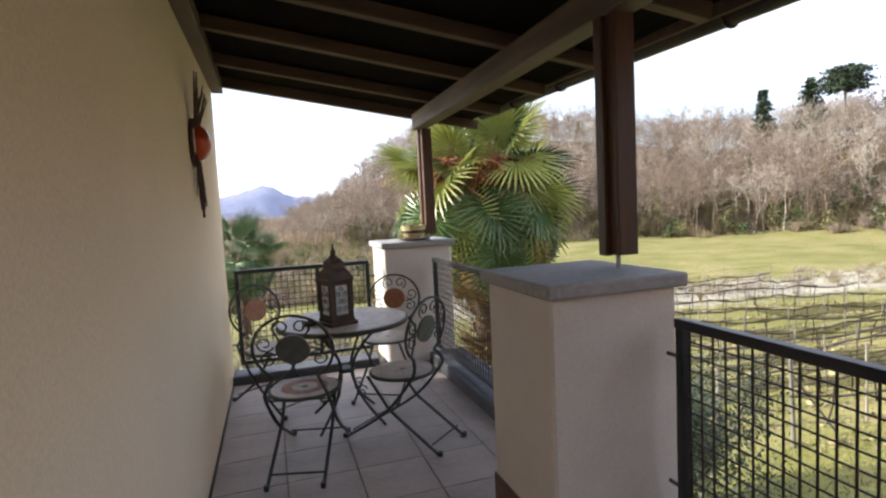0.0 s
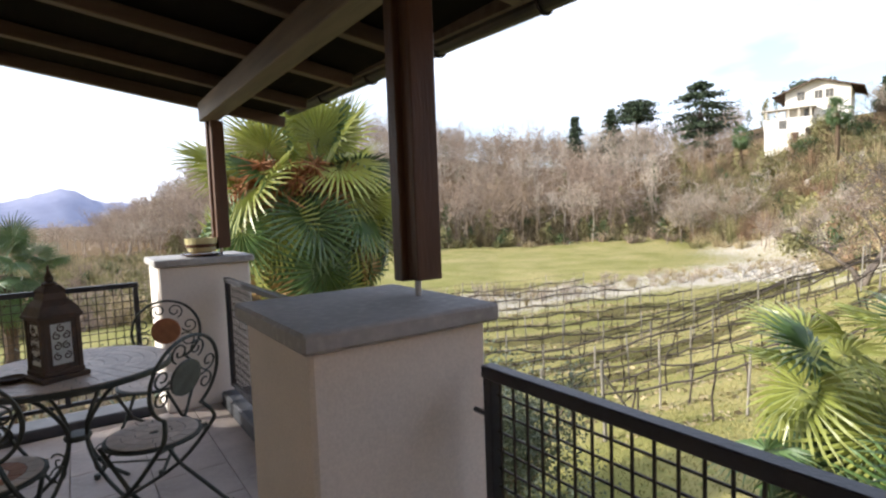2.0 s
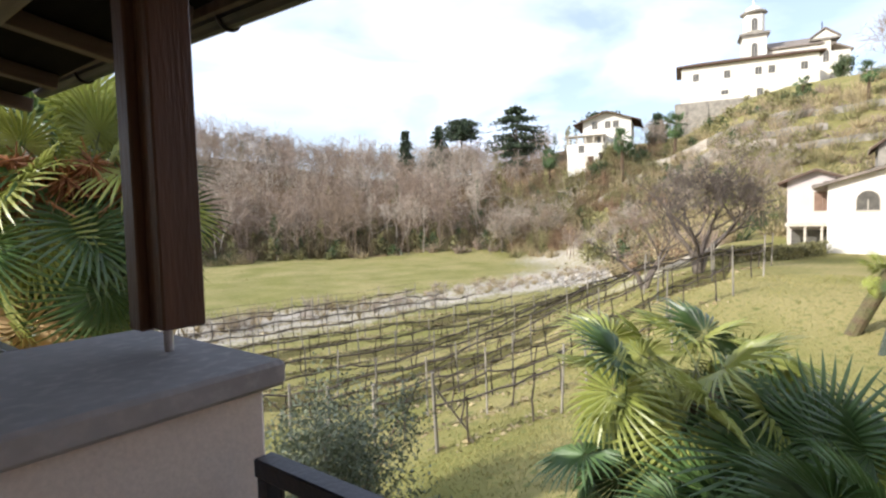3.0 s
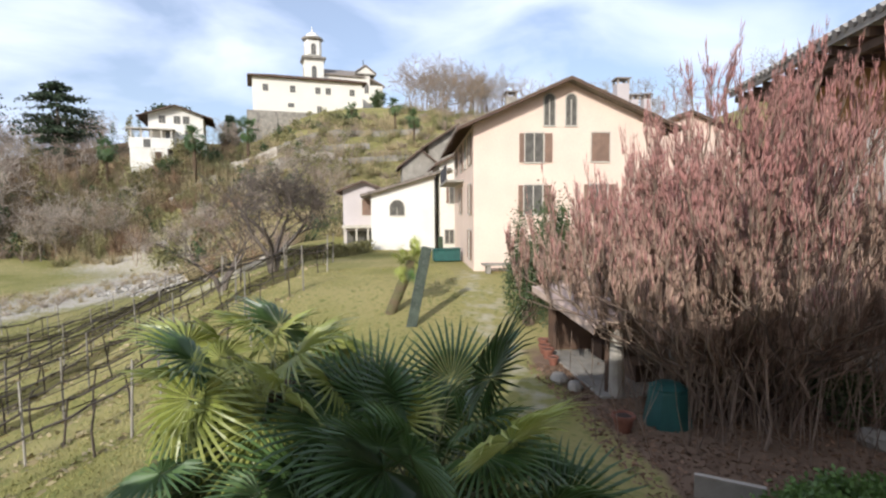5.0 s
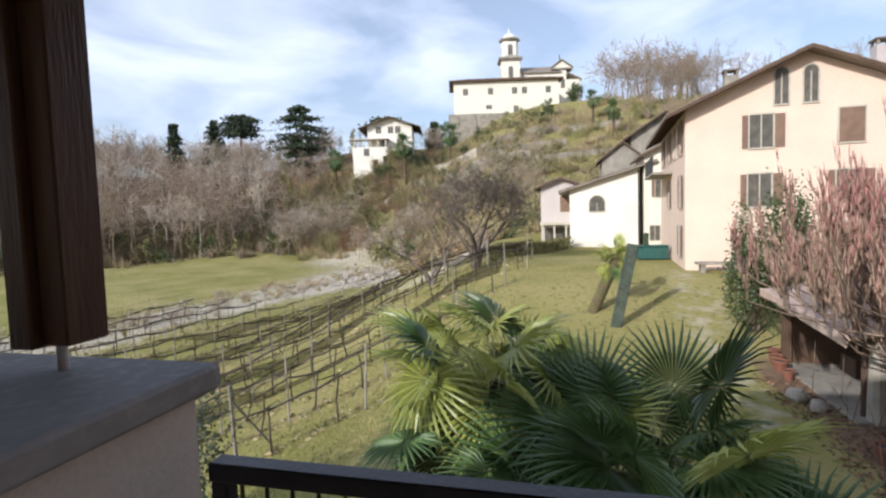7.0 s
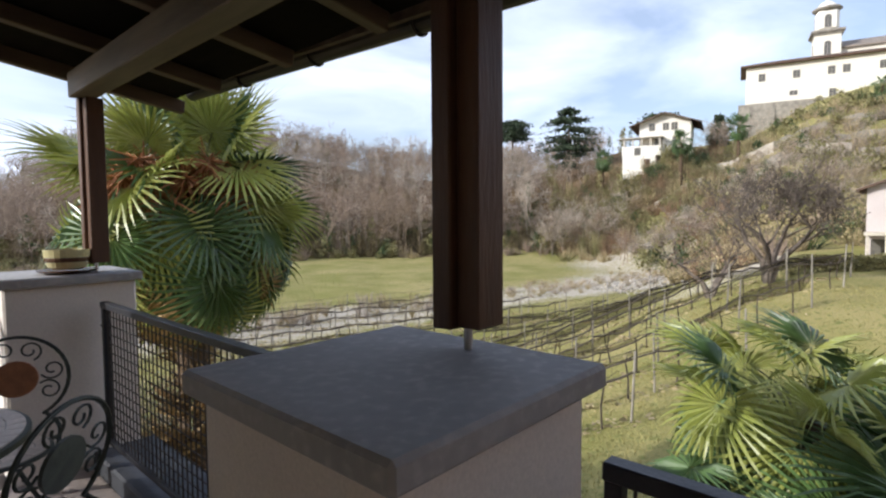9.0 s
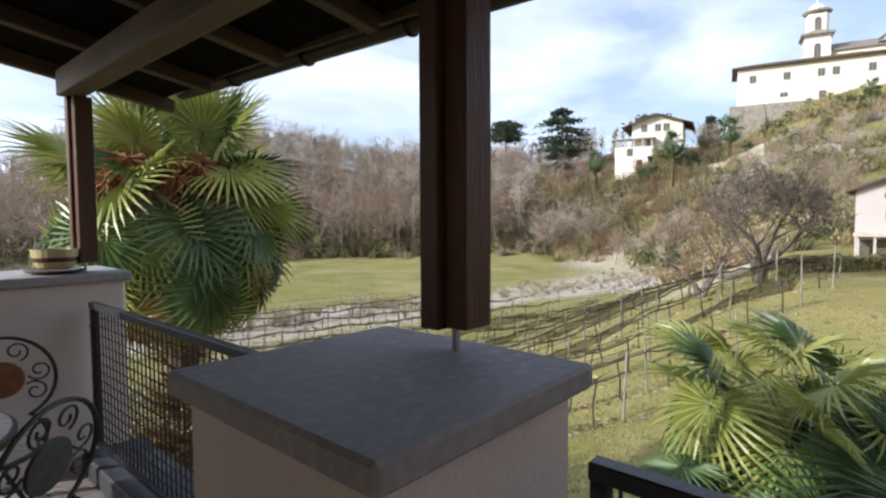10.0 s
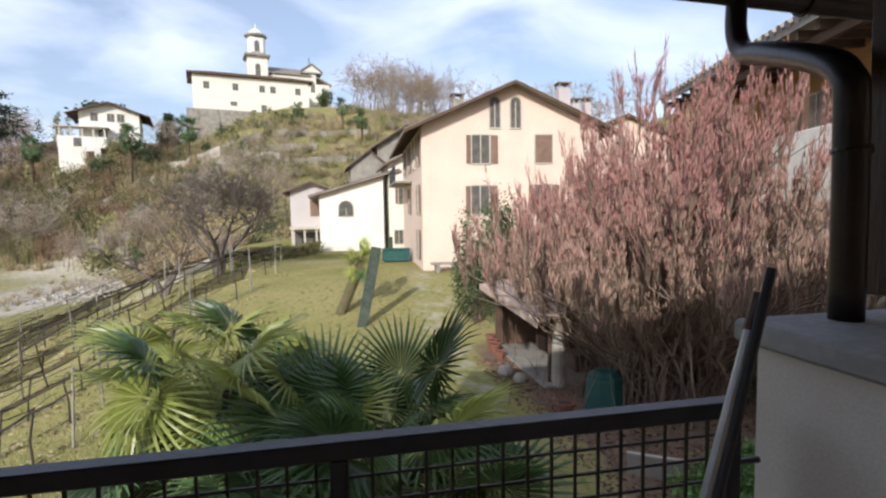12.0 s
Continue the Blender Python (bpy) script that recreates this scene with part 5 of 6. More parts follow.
for i in range(13):
    y0 = 9.0 + 2.3 * i
    run = 0.8 - 0.05 * i
    x0 = 11.6 + 0.25 * i
    x1 = min(37.0, x0 + (y0 - (6.4 if i < 2 else 5.0)) / run)
    row = thing("vine_row", pose(x0, y0, float(land(x0, y0))), "bare vine row on grey posts with sagging wires", "vine row", "vineyard rows")
    bz = float(land(x0, y0))
    xs = np.arange(x0, x1 + 1.5, 3.9 if i > 3 else 2.6)
    tops = []
    for k, x in enumerate(xs):
        y = y0 - run * (x - x0) + vr_.uniform(-0.1, 0.1)
        gz2 = float(land(x, y)) - bz
        hh = vr_.uniform(1.75, 2.05)
        ln_ = vr_.uniform(-0.12, 0.12)
        b = Vector((x - x0, y - y0, gz2 - 0.1))
        e = Vector((x - x0 + ln_, y - y0 + vr_.uniform(-0.06, 0.06), gz2 + hh))
        Mesh().tube([b, e], 0.055 if k == 0 else 0.036, 6, 0.045 if k == 0 else 0.03).make("post", M_POST, row)
        tops.append(e)
        if k == 0:
            Mesh().tube([e - Vector((0, 0, 0.3)), b + Vector((1.5, 0.1, 0.1))], 0.032, 5).make("brace", M_POST, row)
    segs = []
    for a, b in zip(tops[:-1], tops[1:]):
        for lev, rr in ((0.66, 0.034 if i < 4 else 0.05), (0.97, 0.012)):
            prev = None
            for j in range(9):
                q = j / 8
                pt = a.lerp(b, q)
                base_z = float(land(pt.x + x0, pt.y + y0)) - bz
                p = Vector((pt.x, pt.y + (gv.normal(0, 0.03) if lev < 0.9 else 0), base_z + lev * 1.9 - (0.17 if lev < 0.9 else 0.08) * math.sin(q * math.pi) + (gv.normal(0, 0.03) if lev < 0.9 else 0)))
                if prev is not None:
                    segs.append((*prev, *p, rr, rr))
                prev = p
        for j in range(2):
            q = (j + 0.5) / 2
            pt = a.lerp(b, q)
            base_z = float(land(pt.x + x0, pt.y + y0)) - bz
            k0 = Vector((pt.x, pt.y, base_z - 0.05))
            k1 = k0 + Vector((gv.normal(0, 0.1), gv.normal(0, 0.07), 0.65))
            k2 = k1 + Vector((gv.normal(0, 0.12), gv.normal(0, 0.05), 0.6))
            segs += [(*k0, *k1, 0.035, 0.03), (*k1, *k2, 0.03, 0.025)]
            for _ in range(5):
                sgn = gv.choice([-1, 1])
                e1 = k2 + Vector((sgn * gv.uniform(0.2, 0.9), gv.normal(0, 0.08), gv.normal(0.02, 0.07)))
                segs.append((*k2, *e1, 0.014, 0.008))
                e2 = e1 + Vector((sgn * gv.uniform(0.1, 0.5), gv.normal(0, 0.1), gv.normal(-0.05, 0.15)))
                segs.append((*e1, *e2, 0.009, 0.006))
    if 1 <= i <= 8:
        nv_, nf_ = [], []
        span = xs[-1] - x0
        steps = int(span / 0.35)
        for j in range(steps + 1):
            lx = span * j / steps
            ly = -run * lx
            gz2 = float(land(lx + x0, ly + y0)) - bz
            hi_ = 1.22 + 0.13 * math.sin(lx * 1.1 + i) + gv.normal(0, 0.03)
            deep = 0.12 + 0.42 * max(0.0, math.sin(lx * 0.33 + 1.9 * i)) ** 1.5 + abs(gv.normal(0, 0.04))
            for q in range(4):
                nv_.append((lx, ly + 0.05 + 0.10 * math.sin(lx * 2.3 + q) * q / 3 + 0.16 * q / 3, gz2 + hi_ - deep * q / 3))
        nf_ = [(4 * j + q, 4 * j + 4 + q, 4 * j + 5 + q, 4 * j + 1 + q) for j in range(steps) for q in range(3)]
        Mesh().add(nv_, nf_).make("bird_net", M_NET, row, "dark gathered bird netting")
    v, f = sticks(segs)
    nl = int((x1 - x0) * 26)
    lp_ = np.stack([gv.uniform(0, x1 - x0, nl), np.zeros(nl), np.zeros(nl)], -1)
    lp_[:, 1] = -run * lp_[:, 0] + gv.normal(0, 0.28, nl)
    lp_[:, 2] = land(lp_[:, 0] + x0, lp_[:, 1] + y0) - bz + 0.02
    v2, f2 = leaves(lp_, 0.22, gv, 0.85)
    fast("row_litter", [(v2, f2, 0)], [M_BRUSH], row, "dry grass and prunings")["kind"] = "stuff"
    fast("vines", [(v, f, 0)], [M_VINE], row, "dark knotted canes tied along wires")["kind"] = "stuff"

# scrub and pale bank beyond the vineyard
chunks = []
for k in range(260):
    x = g.uniform(8, 75)
    y = 41 - 0.22 * x + g.normal(0, 2.0) + (2.5 if k % 2 else 0)
    z = float(land(x, y))
    nn = 26
    a, q = g.uniform(0, 6.28, nn), g.uniform(0.1, 0.8, nn)
    base = np.stack([x + 0 * a, y + 0 * a, np.full(nn, z - 0.05)], -1)
    top = base + np.stack([q * np.cos(a), q * np.sin(a), g.uniform(0.3, 1.5, nn) * (0.5 if x > 35 else 1)], -1)
    v, f = sticks(np.concatenate([base, top, np.full((nn, 1), 0.022), np.full((nn, 1), 0.008)], 1))
    chunks.append((v, f, int(g.choice([0, 1]))))
for k in range(230):
    x, y = g.uniform(-7, 9), g.uniform(11.5, 30)
    if abs(x + 0.2) < 0.8 and abs(y - 17.5) < 0.8:
        continue
    z = float(land(x, y))
    nn = 34
    a, q = g.uniform(0, 6.28, nn), g.uniform(0.1, 1.1, nn)
    base = np.stack([x + 0 * a, y + 0 * a, np.full(nn, z - 0.05)], -1)
    top = base + np.stack([q * np.cos(a), q * np.sin(a), g.uniform(0.6, 2.3, nn)], -1)
    v, f = sticks(np.concatenate([base, top, np.full((nn, 1), 0.018), np.full((nn, 1), 0.006)], 1))
    chunks.append((v, f, int(g.choice([0, 1]))))
    v, f = leaves(np.repeat(top, 3, 0) + g.normal(0, 0.22, (nn * 3, 3)), 0.12, g)
    chunks.append((v, f, int(g.choice([1, 2, 2]))))
tagged(fast("field_scrub", chunks, [M_TWIG3, M_BRUSH, M_OLIVE]), "pale leafless scrub beside the field track", "scrub", "", "stuff")

# pale stones along the bank
gr_ = np.random.default_rng(61)
nn = 1500
sp_ = np.stack([gr_.uniform(30, 92, nn), np.zeros(nn), np.zeros(nn)], -1)
sp_[:, 1] = np.where(gr_.uniform(size=nn) < 0.55, 40.5 - 0.22 * sp_[:, 0] + gr_.normal(0, 1.3, nn), 32 - 0.16 * sp_[:, 0] + gr_.normal(0, 2.2, nn))
sp_ = sp_[sp_[:, 0] > 53]
sp_[:, 2] = land(sp_[:, 0], sp_[:, 1]) + 0.05
nn = len(sp_)
dd_ = np.stack([gr_.normal(size=nn), gr_.normal(size=nn), gr_.normal(0, 0.25, nn)], -1)
v, f = spindles(sp_, dd_, gr_.uniform(0.25, 0.9, nn), gr_.uniform(0.08, 0.24, nn))
tagged(fast("bank_stones", [(v, f, 0)], [mat("pale_rubble", (0.56, 0.52, 0.45), (0.42, 0.385, 0.33), 0.95, scale=0.6, fine=6, bump=0, island=0.25)]), "pale broken stones along the field bank", "stones", "", "stuff")

# grass blades over the lawn, vineyard and meadow
M_BLADE = mat("grass_blades", (0.25, 0.245, 0.08), (0.35, 0.31, 0.13), 0.8, scale=0.3, fine=3, bump=0, island=0.25, spec=0.2)
gg = np.random.default_rng(77)
chunks = []
for nb, xa, xb, ya, yb_, sz in ((40000, 9, 32, -2.6, 9, 0.07), (40000, 10, 48, 6, 36, 0.09), (14000, 30, 95, 20, 90, 0.16)):
    p_ = np.stack([gg.uniform(xa, xb, nb), gg.uniform(ya, yb_, nb), np.zeros(nb)], -1)
    p_ = p_[np.abs(p_[:, 1] + 2.9 + 0.05 * (p_[:, 0] - 19)) > 0.8]
    p_[:, 2] = land(p_[:, 0], p_[:, 1])
    k_ = len(p_)
    lean_ = gg.normal(0, 0.45, (k_, 2))
    hh_ = sz * gg.uniform(0.5, 1.3, k_)
    ang_ = gg.uniform(0, 6.28, k_)
    w_ = np.stack([np.cos(ang_), np.sin(ang_), np.zeros(k_)], -1) * (sz * 0.16)
    tp = p_ + np.concatenate([lean_ * hh_[:, None], hh_[:, None]], 1)
    v = np.stack([p_ - w_, p_ + w_, tp], 1).reshape(-1, 3)
    chunks.append((v, np.arange(3 * k_).reshape(-1, 3), 0))
tagged(fast("grass", chunks, [M_BLADE]), "short yellow-green winter grass", "grass", "", "stuff")

# low hedge in front of the annexe
hp = np.stack([g.uniform(36, 44, 5200), np.zeros(5200), g.uniform(0, 1.0, 5200) ** 0.7], -1)
hp[:, 1] = 7.0 - 0.62 * (hp[:, 0] - 36) + g.normal(0, 0.28, 5200)
hz = land(hp[:, 0], hp[:, 1])
hp[:, 2] = hp[:, 2] * 0.85 + hz
v, f = leaves(hp, 0.16, g)
hd = tagged(fast("hedge", [(v, f, 0)], [M_IVY]), "low clipped dull green hedge on the lawn edge", "hedge")

# ---------- garden ----------
M_BUFF = mat("buff_catkins", (0.43, 0.29, 0.215), (0.34, 0.225, 0.16), 0.8, scale=0.7, fine=6, bump=0, island=0.4)
M_CATKIN = mat("pink_catkins", (0.39, 0.175, 0.15), (0.34, 0.18, 0.145), 0.8, scale=0.7, fine=6, bump=0, island=0.4)
M_STEM = mat("shrub_stems", (0.19, 0.13, 0.095), (0.27, 0.20, 0.145), 0.85, scale=1, fine=10, bump=0, island=0.35)
bx, by = 12.6, -7.1
bz = float(land(bx, by))
bush = thing("flowering_shrub", pose(bx, by, bz), "huge leafless shrub covered with pink-red catkins", "shrub")
gs = np.random.default_rng(12)
segs, cp, cd, spike = [], [], [], []
for k in range(270):
    a = gs.uniform(0, 6.28)
    rr = gs.uniform(0.0, 1.0) ** 0.6
    b = Vector((gs.normal(0, 0.55), gs.normal(0, 0.75), 0))
    reach, hh = 4.6 * rr, gs.uniform(5.3, 7.3) * (1 - 0.42 * rr ** 2.2)
    if math.sin(a) > 0.3:
        hh *= 0.72
    if math.sin(a) < -0.35 and rr > 0.5:
        hh *= 0.68
    p, nst = b, 9
    for j in range(1, nst + 1):
        q = j / nst
        t = b + Vector((math.cos(a) * reach * q ** 1.35, math.sin(a) * reach * q ** 1.35, hh * (q ** 0.9)))
        t += Vector(gs.normal(0, 0.09, 3))
        segs.append((*p, *t, 0.032 * (1 - 0.75 * (q - 1 / nst)) + 0.004, 0.032 * (1 - 0.75 * q) + 0.004))
        if j > 1:
            high = j > 5
            for _ in range(5 if high else 4 if j > 3 else 2):
                w_ = 0.13 if high else 0.26
                d = Vector((math.cos(a) * 0.16 + gs.normal(0, w_), math.sin(a) * 0.16 + gs.normal(0, w_), 1.0 + gs.normal(0, 0.15)))
                ln_ = gs.uniform(0.5, 1.15) if high else gs.uniform(0.4, 0.9)
                e = t + d * ln_
                segs.append((*t, *e, 0.008, 0.004))
                for _c in range(17 if high else 7):
                    s_ = gs.uniform(0.3, 1.06)
                    cp.append(t + d * ln_ * s_ + Vector(gs.normal(0, 0.022 if high else 0.035, 3)))
                    cd.append(d * 0.7 + Vector(gs.normal(0, 0.11, 3)) + Vector((0, 0, 0.6)))
                    spike.append(high)
        p = t
for k in range(520):
    b = Vector((gs.normal(-0.2, 1.1), gs.normal(-0.9, 1.7), -0.05))
    e = b + Vector((gs.normal(0, 0.28), gs.normal(0, 0.32), gs.uniform(0.8, 2.6)))
    m_ = (b + e) / 2 + Vector(gs.normal(0, 0.12, 3))
    segs += [(*b, *m_, 0.012, 0.009), (*m_, *e, 0.009, 0.004)]
v, f = sticks(segs)
fast("branching", [(v, f, 0)], [M_STEM], bush, "thin upright brown stems")
nn = len(cp)
cp, cd = np.array(cp), np.array(cd)
ripe = cp[:, 2] + 0.45 * np.minimum(cp[:, 1], 1.5) + gs.normal(0, 0.8, nn) > 4.6
spike = np.array(spike)
lc_ = np.where(spike, gs.uniform(0.16, 0.36, nn), gs.uniform(0.16, 0.34, nn))
rc_ = np.where(spike, gs.uniform(0.006, 0.011, nn), gs.uniform(0.005, 0.009, nn))
chunks = []
for k, sel in ((0, ripe), (1, ~ripe)):
    v, f = spindles(cp[sel], cd[sel], lc_[sel], rc_[sel])
    chunks.append((v, f, k))
fast("blossom", chunks, [M_CATKIN, M_BUFF], bush, "pink-red catkins, buff lower down")


M_FRESH = mat("fresh_leaves", (0.11, 0.20, 0.05), (0.16, 0.26, 0.07), 0.4, scale=0.8, fine=8, bump=0, island=0.4, translucent=0.2)


def leafy(name, x, y, wx, wy, h, nleaf, size, material, label, cat, seed, z=None, gaps=0.5):
    """A leafy shrub: stems and many small leaves in uneven clumps."""
    q = np.random.default_rng(seed)
    z = float(land(x, y)) if z is None else z
    p = thing(name, pose(x, y, z), label, cat)
    nc = 34
    c = q.normal(0, 1, (nc, 3))
    c /= np.linalg.norm(c, axis=1, keepdims=True)
    c *= q.uniform(0.3, 0.95, (nc, 1))
    c[:, 2] = (c[:, 2] + 1) / 2
    pts = c[q.integers(nc, size=nleaf)] + q.normal(0, 0.13, (nleaf, 3))
    pts = pts * (wx, wy, h)
    pts[:, 2] = np.abs(pts[:, 2])
    v, f = leaves(pts, size, q)
    fast("foliage", [(v, f, 0)], [material], p)
    sg = [(q.normal(0, 0.1), q.normal(0, 0.1), 0, *(k * (wx, wy, h)), 0.03, 0.008) for k in c]
    v, f = sticks(sg)
    fast("branching", [(v, f, 0)], [M_STEM], p)


leafy("evergreen_shrub", 20.7, -4.35, 1.3, 0.95, 3.9, 7500, 0.11, M_LEAF, "dark evergreen shrub beside the garden path", "shrub", 31)
leafy("evergreen_shrub", 22.6, -6.0, 1.5, 1.3, 4.4, 7000, 0.12, M_LEAF, "dark evergreen shrub by the pink house", "shrub", 35)
leafy("olive_shrub", 7.5, 7.9, 1.6, 1.7, 2.9, 13000, 0.085, M_OLIVE, "grey-green olive shrub beside the vineyard", "shrub", 32)
leafy("hedge_plant", 8.2, -5.2, 0.8, 1.0, 0.62, 5200, 0.10, M_FRESH, "low glossy green plants in the garden bed", "hedge", 33)
leafy("hedge_plant", 8.4, -6.9, 0.7, 1.3, 0.55, 5200, 0.10, M_FRESH, "low glossy green plants beside the boulder", "hedge", 36)
leafy("hedge_plant", 6.6, -3.4, 1.2, 1.0, 0.9, 3600, 0.10, M_FRESH, "low glossy green plants under the balcony", "hedge", 34)

for k, (x, y, w_, h_) in enumerate(((107.0, 38.6, 2.0, 5.0), (107.5, 35.5, 2.4, 4.6), (106.0, 43.4, 1.9, 3.0), (106.5, 32.0, 2.2, 3.4), (107.5, 47.6, 2.2, 5.2), (104.5, 46.0, 2.2, 3.0), (104.5, 42.6, 2.0, 2.6), (105.0, 39.5, 2.4, 4.4))):
    leafy("evergreen_shrub", x, y, w_, w_, h_, 1500, 0.34, M_LEAF if k % 2 else M_IVY, "rounded shrub in front of the white villa", "shrub", 60 + k)
leafy("evergreen_shrub", 146.0, 1.5, 2.4, 2.4, 4.2, 1800, 0.45, M_LEAF, "dark shrub at the foot of the church", "shrub", 70)

leafy("olive_shrub", 0.75, 7.7, 1.7, 0.9, 3.95, 9000, 0.10, M_OLIVE, "grey-green bush standing behind the balcony end railing", "shrub", 41)
shed = thing("garden_shed", pose(16.3, -6.5, float(land(16.3, -6.5))), "open lean-to shed with a sagging roof", "shed")
M_SHROOF = mat("faded_shed_roof", (0.56, 0.42, 0.34), (0.45, 0.33, 0.26), 0.9, scale=2, fine=20, bump=0.4)
TILT = Matrix(((1, 0, 0, 0), (0, 1, 0, 0), (0.05, -0.17, 1, 2.35), (0, 0, 0, 1)))
Mesh().box(-2.7, 2.45, -2.6, 2.5, 0, 0.08, 0.02, TILT).make("roof", M_SHROOF, shed)
for k in range(9):
    Mesh().box(-2.6 + k * 0.62, -2.52 + k * 0.62, -2.5, 2.45, -0.1, -0.005, 0, TILT).make("rafter", M_EAVE, shed)
Mesh().box(-2.75, 2.5, 2.5, 2.54, -0.1, 0.1, 0, TILT).make("fascia", M_SHROOF, shed)
Mesh().box(-2.5, 2.3, -2.6, 2.2, -0.1, 0.06, 0.02).make("floor_slab", M_STONE, shed)
for k in range(3):
    Mesh().box(-1.6 + 1.1 * k, -0.8 + 1.1 * k, 0.2, 0.9, 0.06, 0.55 + 0.15 * (k % 2), 0.02).make("crate", M_EAVE, shed)
for sx, sy in ((-2.1, -2.0), (-2.1, 1.9), (2.0, -2.0), (2.0, 1.9)):
    Mesh().tube([(sx, sy, 0), (sx, sy, 2.28 - sy * 0.17 + sx * 0.05)], 0.07, 7).make("post", M_EAVE, shed)
Mesh().box(2.0, 2.1, -2.2, 2.1, 0, 1.7).make("back_wall", M_EAVE, shed)
st = thing("tree_stump_post", pose(13.95, -4.75, float(land(13.95, -4.75))), "pale weathered trunk standing by the shed", "trunk")
tk = Mesh().tube([(0, 0, 0), (0.04, 0, 0.5), (-0.02, 0.03, 1.1), (0.03, 0.02, 1.7)], 0.21, 10, 0.15)
tk.make("trunk", M_POST, st)

bn = thing("compost_bin", pose(12.2, -5.1, float(land(12.2, -5.1))) @ Matrix.Scale(0.86, 4), "dark teal plastic compost bin in the bed", "bin")
Mesh().lathe([(0.62, 0), (0.60, 0.1), (0.47, 0.85), (0.44, 0.9)], 8).make("body", M_TEAL, bn)
Mesh().lathe([(0.47, 0.9), (0.47, 0.95), (0.30, 1.05), (0.08, 1.09)], 8).make("lid", M_TEAL, bn)
M_CLAY = mat("clay_pot", (0.24, 0.095, 0.06), (0.19, 0.08, 0.052), 0.8, scale=6, fine=40)
for k, (x, y, s_) in enumerate(((11.9, -3.95, 1.0), (18.0, -4.15, 0.8), (17.5, -4.1, 0.85), (18.6, -4.3, 0.75), (16.8, -4.05, 0.7), (13.2, -8.0, 0.8))):
    pt_ = thing("flower_pot", pose(x, y, float(land(x, y))), "round terracotta flower pot with soil", "pot", "garden pots")
    Mesh().lathe([(0.14 * s_, 0), (0.22 * s_, 0.30 * s_), (0.25 * s_, 0.31 * s_), (0.25 * s_, 0.38 * s_), (0.21 * s_, 0.38 * s_), (0.20 * s_, 0.34 * s_)], 14).make("pot", M_CLAY, pt_)
    Mesh().lathe([(0.19 * s_, 0.335 * s_), (0.10 * s_, 0.36 * s_)], 12).make("soil", M_SOIL, pt_)
lp = thing("leaning_plank", pose(20.85, 0.0, float(land(20.85, 0.0))), "tall weathered grey-green plank leaning on the lawn", "plank")
Mesh().box(-0.06, 0.06, -0.19, 0.19, -0.05, 3.0, 0.02, Matrix.Rotation(0.20, 4, "X")).make("plank", mat("green_grey_plank", (0.075, 0.095, 0.07), (0.035, 0.045, 0.034), 0.85, scale=2.5, fine=14, bump=0.6, depth=0.03, c3=(0.095, 0.105, 0.085)), lp)
bp_ = thing("bench_slab", pose(28.0, -4.9, float(land(28.0, -4.9))), "stone bench against the pink house", "bench")
Mesh().box(-0.3, 0.3, -0.9, 0.9, 0.4, 0.5, 0.02).make("seat", M_STONE, bp_)
Mesh().box(-0.25, 0.25, -0.7, -0.5, 0, 0.4).make("support", M_STONE, bp_)
Mesh().box(-0.25, 0.25, 0.5, 0.7, 0, 0.4).make("support", M_STONE, bp_)
def boulder(x, y, s_, seed):
    q = random.Random(seed)
    b = Mesh()
    n_, vs = 9, []
    for i in range(7):
        ph_ = math.pi * i / 6
        for j in range(n_):
            a = 2 * math.pi * j / n_
            k = s_ * (1 + q.uniform(-0.14, 0.14))
            vs.append((k * math.sin(ph_) * math.cos(a), 0.8 * k * math.sin(ph_) * math.sin(a), 0.6 * s_ * math.cos(ph_) + 0.35 * s_))
    b.add(vs, [(i * n_ + j, (i + 1) * n_ + j, (i + 1) * n_ + (j + 1) % n_, i * n_ + (j + 1) % n_) for i in range(6) for j in range(n_)])
    tagged(b.make("boulder", M_STONE, m=pose(x, y, float(land(x, y)))), "rounded grey boulder in the leafy garden bed", "rock")


leafy("evergreen_shrub", 11.9, -8.9, 0.9, 1.2, 1.1, 3200, 0.10, M_LEAF, "low dark evergreen under the pink shrub", "shrub", 42)
boulder(10.6, -8.5, 0.36, 1)
boulder(14.6, -3.9, 0.25, 2)
boulder(15.2, -3.7, 0.3, 3)
eg_ = thing("bed_edging", pose(9.05, -4.35, float(land(9.05, -4.35)), 0, 0, -125), "grey concrete edging slab with paler top", "edging")
Mesh().box(-0.5, 0.5, -0.04, 0.04, -0.05, 0.36, 0.008).make("slab", M_POST, eg_)
Mesh().box(-0.5, 0.5, -0.045, 0.045, 0.361, 0.385, 0.004).make("top_edge", M_PALE, eg_, "paler top edge")
# fallen leaves and litter on the bed
lt = np.stack([g.uniform(8, 17, 9000), g.uniform(-10, -3.2, 9000), np.zeros(9000)], -1)
lt[:, 2] = land(lt[:, 0], lt[:, 1]) + 0.02
v, f = leaves(lt, 0.10, g, 0.8)
tagged(fast("leaf_litter", [(v, f, 0)], [mat("dead_leaves", (0.24, 0.145, 0.09), (0.16, 0.10, 0.062), 0.9, scale=0.8, fine=5, bump=0, island=0.45)]), "dry brown fallen leaves under the shrub", "leaves", "", "stuff")

# ---------- balcony furniture ----------
def ring(rad_, n=28, c=(0, 0, 0), a0=0.0, a1=2 * math.pi):
    return [(c[0], c[1] + rad_ * math.cos(a0 + (a1 - a0) * k / n), c[2] + rad_ * math.sin(a0 + (a1 - a0) * k / n)) for k in range(n + 1)]


